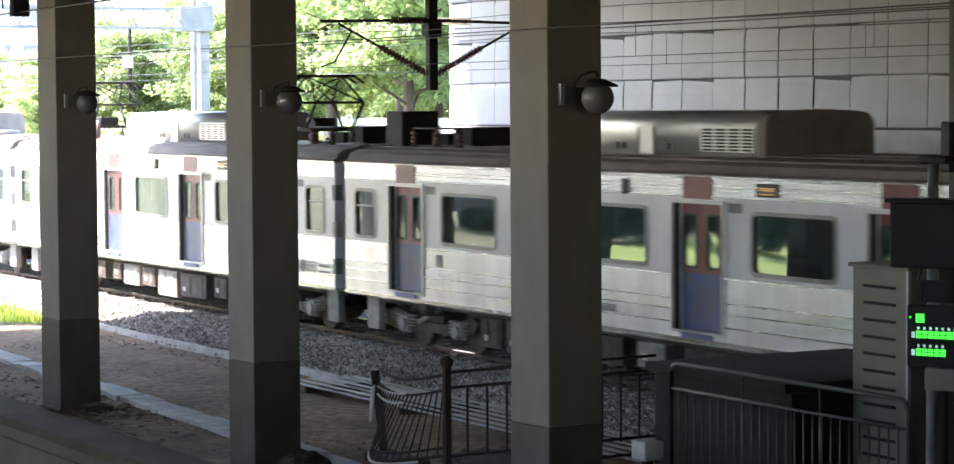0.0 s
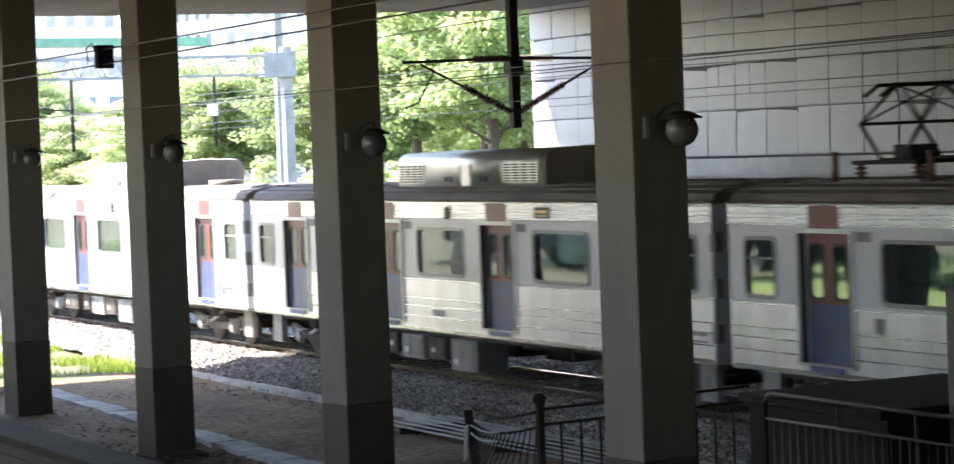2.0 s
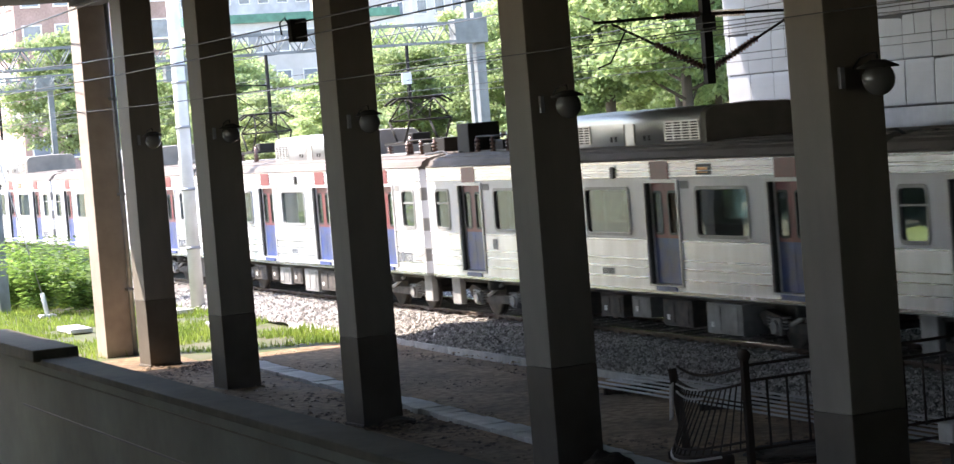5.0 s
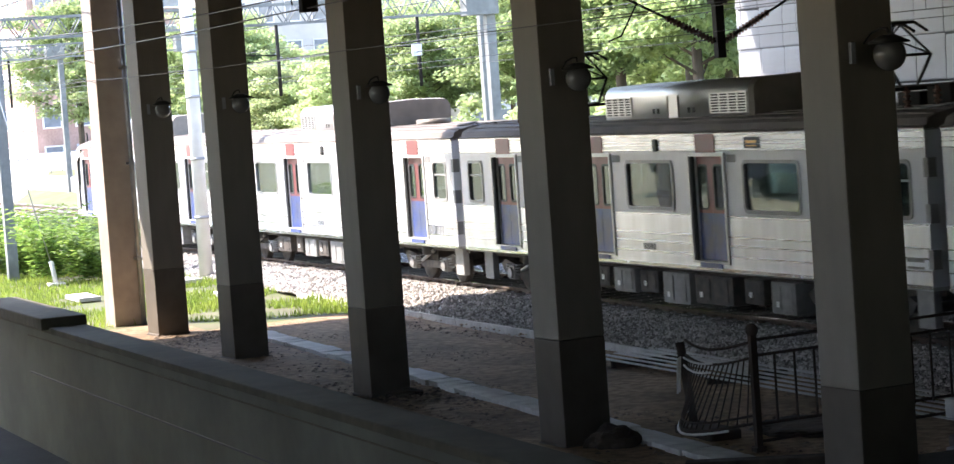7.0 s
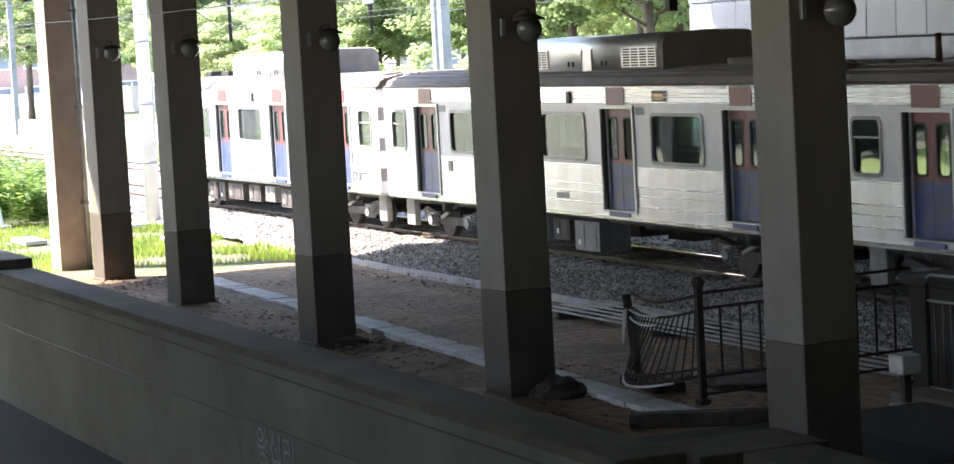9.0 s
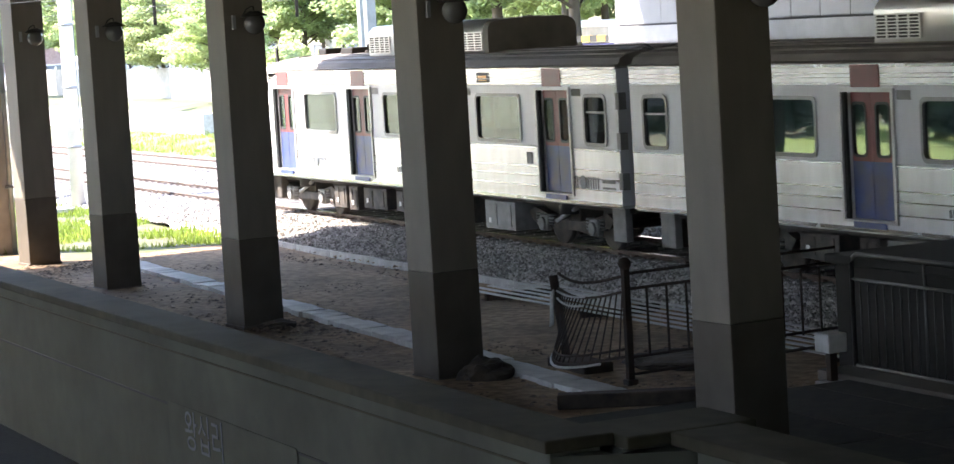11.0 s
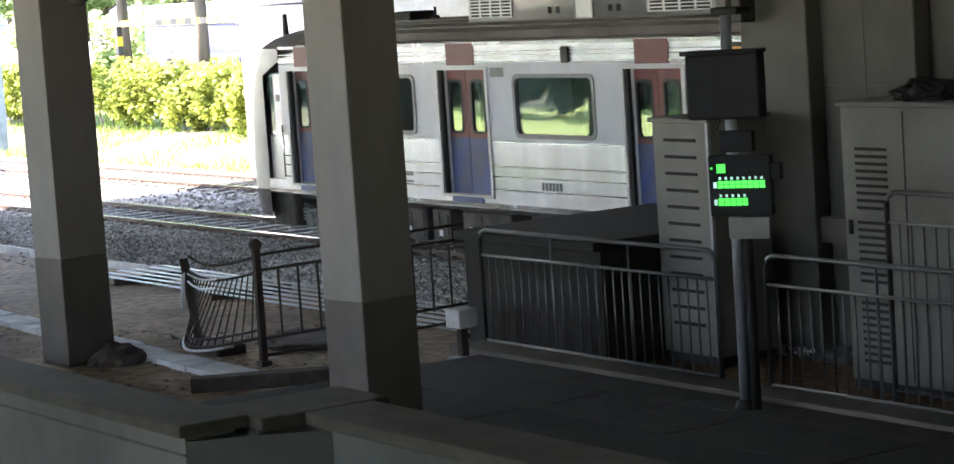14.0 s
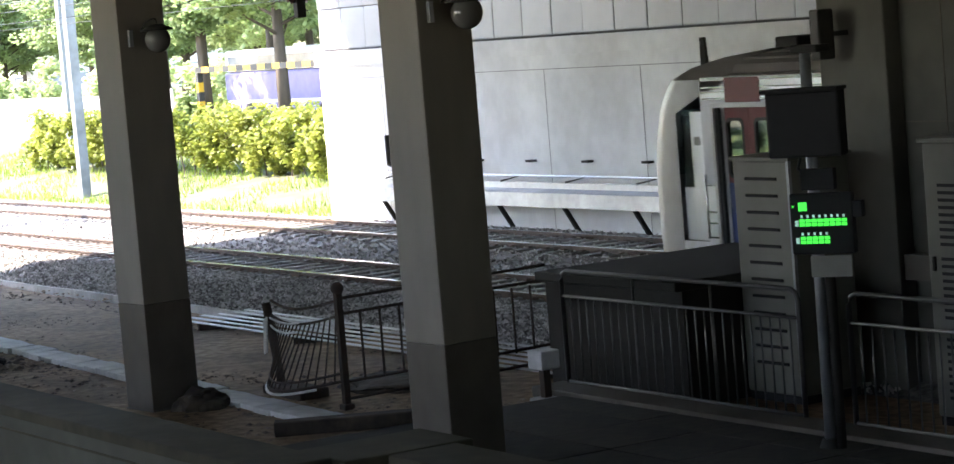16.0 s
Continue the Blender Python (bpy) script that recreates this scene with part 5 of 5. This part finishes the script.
        part("end_plate", box(B(), -0.3, 0.3, y1 - 0.9, y1 + 0.25, z - 0.1, z + 0.72, 0.02), GANTRY, g)
    gantry(-75.2, 14.8, 31.2, 7.1)
    gantry(-118, 12.0, 33.0, 7.6)
    gantry(-150, 10.0, 33.5, 8.4)
    t = thing("side_mast", "slim galvanised mast beside the hedge", "mast", at=(-84.1, 34.6, 0))
    part("tube", box(B(), -0.15, 0.15, -0.15, 0.15, 0.0, 11, 0.01), GANTRY, t)
    s = thing("line_sign", "small white square sign hung from the wires", "sign", at=(-71.2, 27.05, 5.92))
    part("plate", box(B(), -0.02, 0.02, -0.16, 0.16, -0.18, 0.18), WHITEP, s)
    part("hanger", tube(B(), (0, 0, 0.2), (0, 0, -0.6), 0.015), WIREM, s)
    bx = thing("line_switch", "dark perforated switch box hanging on the line", "switch box", at=(-38.4, 12.75, 6.19), rz=10)
    part("case", box(B(), -0.07, 0.07, -0.15, 0.15, -0.19, 0.19, 0.02), DARKMETAL, bx)
    part("loop", pipe(B(), [(0, -0.3, -0.06), (0, -0.32, 0.13), (0, -0.22, 0.22), (0, -0.14, 0.06)], 0.015), DARKMETAL, bx)
    gs = thing("guy_stub", "pale guy-wire anchor standing in the grass", "anchor", at=(-71.0, 15.2, G))
    part("base", box(B(), -0.28, 0.28, -0.22, 0.22, -0.05, 0.12, 0.02), CONC_PALE, gs)
    part("turnbuckle", tube(B(), (0, 0, 0.1), (-0.1, -0.08, 0.75), 0.07, seg=8), WHITEP, gs)
    part("guy_wire", tube(B(), (-0.1, -0.08, 0.7), (-2.4, -1.3, 8.0), 0.018, seg=6), GALV, gs)
    for x, y in ((-67.5, 18.0), (-60.5, 17.4), (-64.5, 14.5)):
        c = thing("cover_slab", "flat pale concrete cover lying in the grass", "slab", at=(x, y, G + 0.02), rz=rnd.uniform(-10, 10))
        part("slab", box(B(), -0.9, 0.9, -0.3, 0.3, 0, 0.12, 0.02), CONC_PALE, c)


# ---- planting ----
def leaf_cloud(centres, n, size, seed, flat=0.6):
    r = random.Random(seed)
    vs, fs = [], []
    for _ in range(n):
        c, rad = r.choice(centres)
        d = Vector((r.gauss(0, 1), r.gauss(0, 1), r.gauss(0, 1))).normalized() * rad * (r.random() ** 0.5)
        p = Vector(c) + Vector((d.x, d.y, d.z * flat))
        s = size * r.uniform(0.6, 1.4)
        q = Euler((r.uniform(-0.9, 0.9), r.uniform(-0.9, 0.9), r.uniform(0, 6.28))).to_matrix()
        o = len(vs)
        for v in ((-0.5, -0.28, 0), (0.1, -0.4, 0.1), (0.75, 0, -0.1), (0.1, 0.4, 0.1), (-0.5, 0.28, 0)):
            vs.append(tuple(p + q @ Vector(v) * s))
        fs.append((o, o + 1, o + 2, o + 3, o + 4))
    return vs, fs


def tree_kind(name, height, spread, leaf, seed, label, conical=False):
    r = random.Random(seed)
    t = thing(name, label, "tree", "trees behind the line")
    tr = B()
    tube(tr, (0, 0, -0.6), (0.1, 0, height * 0.45), 0.26, 0.17, 10)
    tube(tr, (0.1, 0, height * 0.45), (0.0, 0.1, height * 0.92), 0.17, 0.04, 8)
    cs = []
    n = 22
    for k in range(n):
        u = 0.30 + 0.66 * k / n
        a = k * 2.4 + r.uniform(-0.4, 0.4)
        rad = spread * ((1.05 - u) if conical else math.sin(math.pi * min(1, u * 0.86 + 0.1)) ** 0.7) * r.uniform(0.7, 1.1)
        z = height * u
        tip = (rad * math.cos(a), rad * math.sin(a), z + rad * (0.0 if conical else 0.35))
        tube(tr, (0.05, 0, z * 0.92), tip, 0.07, 0.015, 5, False)
        for f in (0.45, 0.75, 1.0):
            cs.append(((tip[0] * f + r.uniform(-0.4, 0.4), tip[1] * f + r.uniform(-0.4, 0.4), z * 0.92 + (tip[2] - z * 0.92) * f + r.uniform(-0.3, 0.3)), r.uniform(0.8, 1.6) * spread / 3.4))
    part("trunk", tr, BARK, t)
    vs, fs = leaf_cloud(cs, 19000, 0.2 if not conical else 0.18, seed, 0.36)
    raw("crown", vs, fs, leaf, t)
    return t


def planting():
    a = tree_kind("tree", 11.0, 4.2, LEAF_A, 1, "broad leafy green tree on the bank")
    b = tree_kind("tree", 9.5, 3.8, LEAF_B, 2, "pale green sunlit feathery tree on the bank")
    c = tree_kind("tree", 12.5, 3.2, LEAF_P, 3, "dark green slender tree behind the line", True)
    kinds = [a, b, c]
    r = random.Random(11)
    spots = []
    for k in range(13):
        spots.append((-66 - 7.0 * k + r.uniform(-1.5, 1.5), 51 + r.uniform(-2, 3) + 0.05 * k * 7))
    for k in range(14):
        spots.append((-60 - 8.5 * k + r.uniform(-2, 2), 60 + r.uniform(-3, 3) + 0.1 * k * 8))
    for k in range(12):
        spots.append((-70 - 12 * k + r.uniform(-2, 2), 74 + r.uniform(-4, 4)))
    for k in range(5):
        spots.append((-158 - 9 * k, 38 + 5 * k + r.uniform(-3, 3)))
    for k in range(6):
        spots.append((-70 - 13 * k, -33 - r.uniform(0, 9)))
    for k in range(9):
        spots.append((-118 - 7 * k + r.uniform(-2, 2), 41 + 1.0 * k + r.uniform(-1.5, 1.5)))
    spots += [(-84.5, 43.6), (-90.5, 43.2), (-97, 44.5)]
    for i, (x, y) in enumerate(spots):
        k = i if i < 3 else (r.choice((0, 1, 1, 0, 2)))
        s = r.uniform(0.8, 1.2) * (0.62 if y < 50.5 and x < -112 and y > 39.5 else 1.0)
        m = pose(x, y, 0.8 if y > 0 else -0.3, 0, 0, r.uniform(0, 360))
        if i < 3:
            kinds[i].matrix_basis = m
        else:
            t = copy_thing(kinds[k], m)
            t.scale = (s, s, s * r.uniform(0.9, 1.1))
    # hedge
    for x0, x1, yy, hh in ((-83.4, -56.4, 34.3, 1.9), (-87.5, -84.6, 34.6, 1.8)):
        h = thing("hedge", "clipped yellow-green hedge on the grassy bank", "hedge", at=(0, 0, 0))
        r2 = random.Random(int(-x0))
        cs = []
        n = int((x1 - x0) * 11)
        for k in range(n):
            x = x0 + (x1 - x0) * k / n
            cs.append(((x, yy + r2.uniform(-0.5, 0.5), 0.5 + r2.uniform(0, hh - 0.2)), r2.uniform(0.3, 0.5)))
        vs, fs = leaf_cloud(cs, int((x1 - x0) * 1300), 0.13, int(-x0), 1.0)
        raw("leaves", vs, fs, LEAF_H, h)
        for k in range(int((x1 - x0) * 1.2)):
            x = x0 + 0.85 * k
            st = B()
            tube(st, (x, yy, 0.2), (x + r2.uniform(-0.3, 0.3), yy + r2.uniform(-0.3, 0.3), hh), 0.03, 0.01, 5, False)
            part("stem", st, BARK, h)
    # undergrowth below the trees
    ug = thing("thicket", "loose green undergrowth beneath the trees", "undergrowth", at=(0, 0, 0.6))
    for q in range(8):
        cs = [((-135 + 8.3 * q + 0.35 * k, 48.5 + r.uniform(-1.5, 1.5), r.uniform(0.3, 3.6) * r.uniform(0.5, 1)), 0.8) for k in range(24)]
        vs, fs = leaf_cloud(cs, 3300, 0.24, 31 + q, 0.8)
        raw("bush", vs, fs, LEAF_A if q % 2 else LEAF_B, ug)
    # evergreen hedge across the lawn, seen mirrored in the train's windows
    eh = thing("hedge", "tall dark evergreen hedge at the end of a lawn", "hedge", at=(0, 0, -2.5))
    cs = [((-140 + 0.5 * k, -27.5 + r.uniform(-0.7, 0.7), r.uniform(0.3, 4.4)), 0.8) for k in range(166)]
    vs, fs = leaf_cloud(cs, 15000, 0.5, 21, 1.0)
    raw("leaves", vs, fs, LEAF_D, eh)
    # reeds at the far left
    rb = thing("shrub", "dense green shrub of arching feathery sprays in the sun", "shrub", at=(-77, 16.3, G))
    r3 = random.Random(8)
    for q in range(12):
        cx, cy, top = -6.2 + 1.12 * q + r3.uniform(-0.3, 0.3), r3.uniform(-1.6, 1.2), r3.uniform(1.5, 2.5)
        vs, fs = [], []
        for k in range(70):
            a, lean, h = r3.uniform(0, 6.28), r3.uniform(0.4, 1.5), top * r3.uniform(0.55, 1.05)
            bx, by = cx + r3.uniform(-0.4, 0.4), cy + r3.uniform(-0.4, 0.4)
            dx, dy = math.cos(a), math.sin(a)
            for n_ in range(20):
                u = 0.12 + 0.88 * n_ / 19
                c0 = Vector((bx + dx * lean * u * u, by + dy * lean * u * u, h * (1.55 * u - 0.6 * u * u)))
                side = 1 if n_ % 2 else -1
                out = Vector((-dy * side + dx * 0.6, dx * side + dy * 0.6, r3.uniform(-0.35, 0.25))).normalized()
                wv = Vector((0, 0, 1)).cross(out) * 0.035 + Vector((0, 0, 0.02))
                ln = r3.uniform(0.16, 0.34)
                o = len(vs)
                vs += [tuple(c0), tuple(c0 + out * ln * 0.5 + wv), tuple(c0 + out * ln), tuple(c0 + out * ln * 0.5 - wv)]
                fs.append((o, o + 1, o + 2, o + 3))
        raw("bush", vs, fs, LEAF_S, rb)
    # grass
    vs, fs = [], []
    r4 = random.Random(3)
    for k in range(52000):
        if k % 3:
            x, y = r4.uniform(-84, -47), r4.uniform(11.2, 18.8)
            if x > -53.5 + (y - 16) * 0.5 + 1.5 * noise.noise((x * 0.3, y * 0.3, 9)):
                continue
            z = G
        else:
            x, y = r4.uniform(-110, -52), r4.uniform(30.2, 37)
            z = G + min(1.2, max(0, y - 31) * 0.16)
        if noise.noise((x * 0.35, y * 0.45, 7)) < -0.18:
            continue
        hgt = r4.uniform(0.06, 0.2) * (1.3 if y > 25 else 1)
        a = r4.uniform(0, 6.28)
        dx, dy = 0.022 * math.cos(a), 0.022 * math.sin(a)
        o = len(vs)
        lx, ly = r4.uniform(-0.08, 0.08), r4.uniform(-0.08, 0.08)
        vs += [(x - dx, y - dy, z - 0.03), (x + dx, y + dy, z - 0.03), (x + lx, y + ly, z + hgt)]
        fs.append((o, o + 1, o + 2))
    ob = raw("grass", vs, fs, GRASS)
    tagged(ob, "sunlit yellow-green grass tufts", "grass", kind="stuff")


# ---- distance ----
def facade(name, x, y, w, d, h, wall, label, floors, cols, top=None, rz=0.0, z0=0.0):
    b = thing(name, label, "building", at=(x, y, z0), rz=rz)
    part("wall", box(B(), 0, d, 0, w, -1, h), wall, b)
    part("roof", box(B(), -0.3, d + 0.3, -0.3, w + 0.3, h, h + 0.8), top or wall, b)
    fh, cw = h / floors, w / cols
    me = mesh_of("window", ring(B(), [(0, 0), (cw * 0.6, 0), (cw * 0.6, fh * 0.55), (0, fh * 0.55)], [(0.12, 0.12), (cw * 0.6 - 0.12, 0.12), (cw * 0.6 - 0.12, fh * 0.55 - 0.12), (0.12, fh * 0.55 - 0.12)], -0.12, 0.02), WHITEP)
    pm = mesh_of("pane", box(B(), 0.1, cw * 0.6 - 0.1, -0.04, -0.01, 0.1, fh * 0.55 - 0.1), WINDARK)
    for f in range(floors):
        for c in range(cols):
            for face in (0, 1):
                wv = piece("window", me, b)
                if face == 0:
                    wv.matrix_basis = pose(d + 0.01, cw * (c + 0.2), fh * (f + 0.25), 0, 0, 90)
                else:
                    if cw * (c + 0.8) > d:
                        wv.matrix_basis = pose(d * 0.5, -0.01, fh * (f + 0.25))
                        bpy.data.objects.remove(wv)
                        continue
                    wv.matrix_basis = pose(cw * (c + 0.2), -0.01, fh * (f + 0.25))
                piece("pane", pm, wv)
    return b


def distance():
    facade("house", -215, 41, 14, 14, 22, BRICKRED, "brown brick apartment block with white windows", 7, 5, rz=6)
    facade("office_building", -230, 60, 22, 12, 15, PALEWALL, "pale office building with a green parapet", 4, 8, GREENROOF, rz=8)
    facade("tower_block", -300, 78, 18, 14, 46, GREYFACADE, "tall grey tower with rows of dark windows", 14, 7, rz=8)
    facade("tower_block", -290, 104, 20, 14, 40, PALEWALL, "tall pale tower with rows of windows", 12, 8, rz=10)
    facade("hall", -200, 74, 26, 10, 11, PALEWALL, "long pale hall with a green roof edge", 3, 9, GREENROOF, rz=10)
    # white paling fence along the road
    f = thing("road_fence", "white mesh fence along the road edge", "fence", at=(0, 0, 0))
    pm = mesh_of("fence_post", box(B(), -0.05, 0.05, -0.05, 0.05, 0, 2.2), WHITEP)
    sm = mesh_of("fence_panel", box(B(), -1.45, 1.45, -0.02, 0.02, 0.1, 2.0), CONC)
    for k in range(26):
        x, y = -88 - 3 * k, 40.5 + 0.1 * k
        piece("fence_post", pm, f, (x, y, 0.6))
        piece("fence_panel", sm, f, (x - 1.5, y + 0.05, 0.6))
    rd = part("retaining_wall", box(B(), -190, -100, 33.5, 34.2, -0.4, 1.0), CONC_PALE)
    tagged(rd, "pale low retaining wall beside the line", "wall", kind="structure")
    sl = part("plaza_slope", prism(B(), [(-150, -0.5), (-235, 3.6), (-235, -1)], 14, 70, "y"), CONC_PALE)
    tagged(sl, "pale paved slope rising to a road", "ramp", kind="structure")
    rf = thing("ramp_railing", "thin pale railing along the paved slope", "railing", at=(-168, 0, 0.4))
    for k in range(22):
        part("post", tube(B(), (-0.4 * k, 20 + 0.9 * k, 0), (-0.4 * k, 20 + 0.9 * k, 1.2 + 0.02 * k), 0.04, seg=6), GALV, rf)
    part("top_rail", tube(B(), (0, 20, 1.2), (-8.4, 38.9, 1.6), 0.04, seg=6), GALV, rf)
    for k, (yy, col, lab) in enumerate(((24.5, WHITEP, "white"), (29.5, DARKMETAL, "dark"), (35.0, GALV, "silver"))):
        c = thing("parked_car", lab + " car parked at the top of the slope", "car", at=(-208 - k, yy, 2.35))
        part("body", box(B(), 0, 1.8, 0, 4.3, 0.3, 0.95, 0.15), col, c)
        part("cabin", box(B(), 0.1, 1.7, 0.9, 3.4, 0.9, 1.5, 0.2), WINDARK, c)
        for wx in (0.8, 3.5):
            part("wheel", tube(B(), (1.6, wx, 0.32), (1.85, wx, 0.32), 0.33, seg=12), BLACK, c)
    # yellow and black height barrier
    h = thing("height_barrier", "yellow and black striped height barrier", "barrier", at=(-87.6, 41.5, 0.7))
    for k in range(22):
        m = YELLOW if k % 2 else BLACK
        part("beam_stripe", box(B(), 0.6 * k, 0.6 * k + 0.6, -0.1, 0.1, 2.6, 2.82), m, h)
    for k in range(7):
        m = YELLOW if k % 2 else BLACK
        part("post_stripe", box(B(), 0, 0.22, -0.11, 0.11, 0.37 * k, 0.37 * k + 0.37), m, h)
    v = thing("parked_bus", "violet and white parked bus behind the trees", "bus", at=(-94.5, 46.0, 0.8))
    part("body", box(B(), 0, 11, 0, 2.4, 0.4, 2.3, 0.1), PURPLE, v)
    part("upper_body", box(B(), 0.05, 10.95, 0.03, 2.37, 2.3, 3.2, 0.12), WHITEP, v)
    part("window_band", box(B(), 0.5, 10.5, -0.01, 0.03, 2.35, 2.95), WINDARK, v)
    part("white_stripe", box(B(), 0.2, 10.8, -0.012, 0.0, 1.0, 1.12), WHITEP, v)
    for x in (2.2, 8.8):
        part("wheel", tube(B(), (x, -0.02, 0.5), (x, 0.3, 0.5), 0.5, seg=16), BLACK, v)
    fe = thing("guard_rail", "low pale road guard rail", "guard rail", at=(-80, 40.6, 0.9))
    part("beam", box(B(), -4, 26, -0.05, 0.05, 0.45, 0.7), WHITEP, fe)
    for k in range(11):
        part("post", box(B(), -4 + 3 * k, -3.9 + 3 * k, -0.05, 0.05, 0, 0.7), WHITEP, fe)


# ---- build ----
ground()
deck()
far_wall()
closing_walls()
near_wall()
station_wall()
name_sign()
train()
columns()
broken_fence()
rail_fence(-25.8, -21.1, 17.0, 1.27, "stainless-steel tube railing with thin bars")
rail_fence(-20.25, -15.0, 17.0, 1.27, "stainless-steel tube railing with thin bars")
rail_fence(-18.9, -15.0, 17.55, 1.95, "taller stainless-steel railing beside the cabinet")
cabinet(-23.4, -22.35, 18.0, 18.9, 2.58, "louvre")
cabinet(-20.05, -18.3, 18.0, 18.8, 2.8, "vent")
signal_pole()
crumpled_sheet()
catenary()
planting()
distance()
ground_clutter()
tracks()
ballast()


def motions():
    for car, k in CARS:
        walk(car, [(t, pose(x - 20 + 20 * k, GAUGE_Y, 0)) for t, x in COUPLING])


motions()
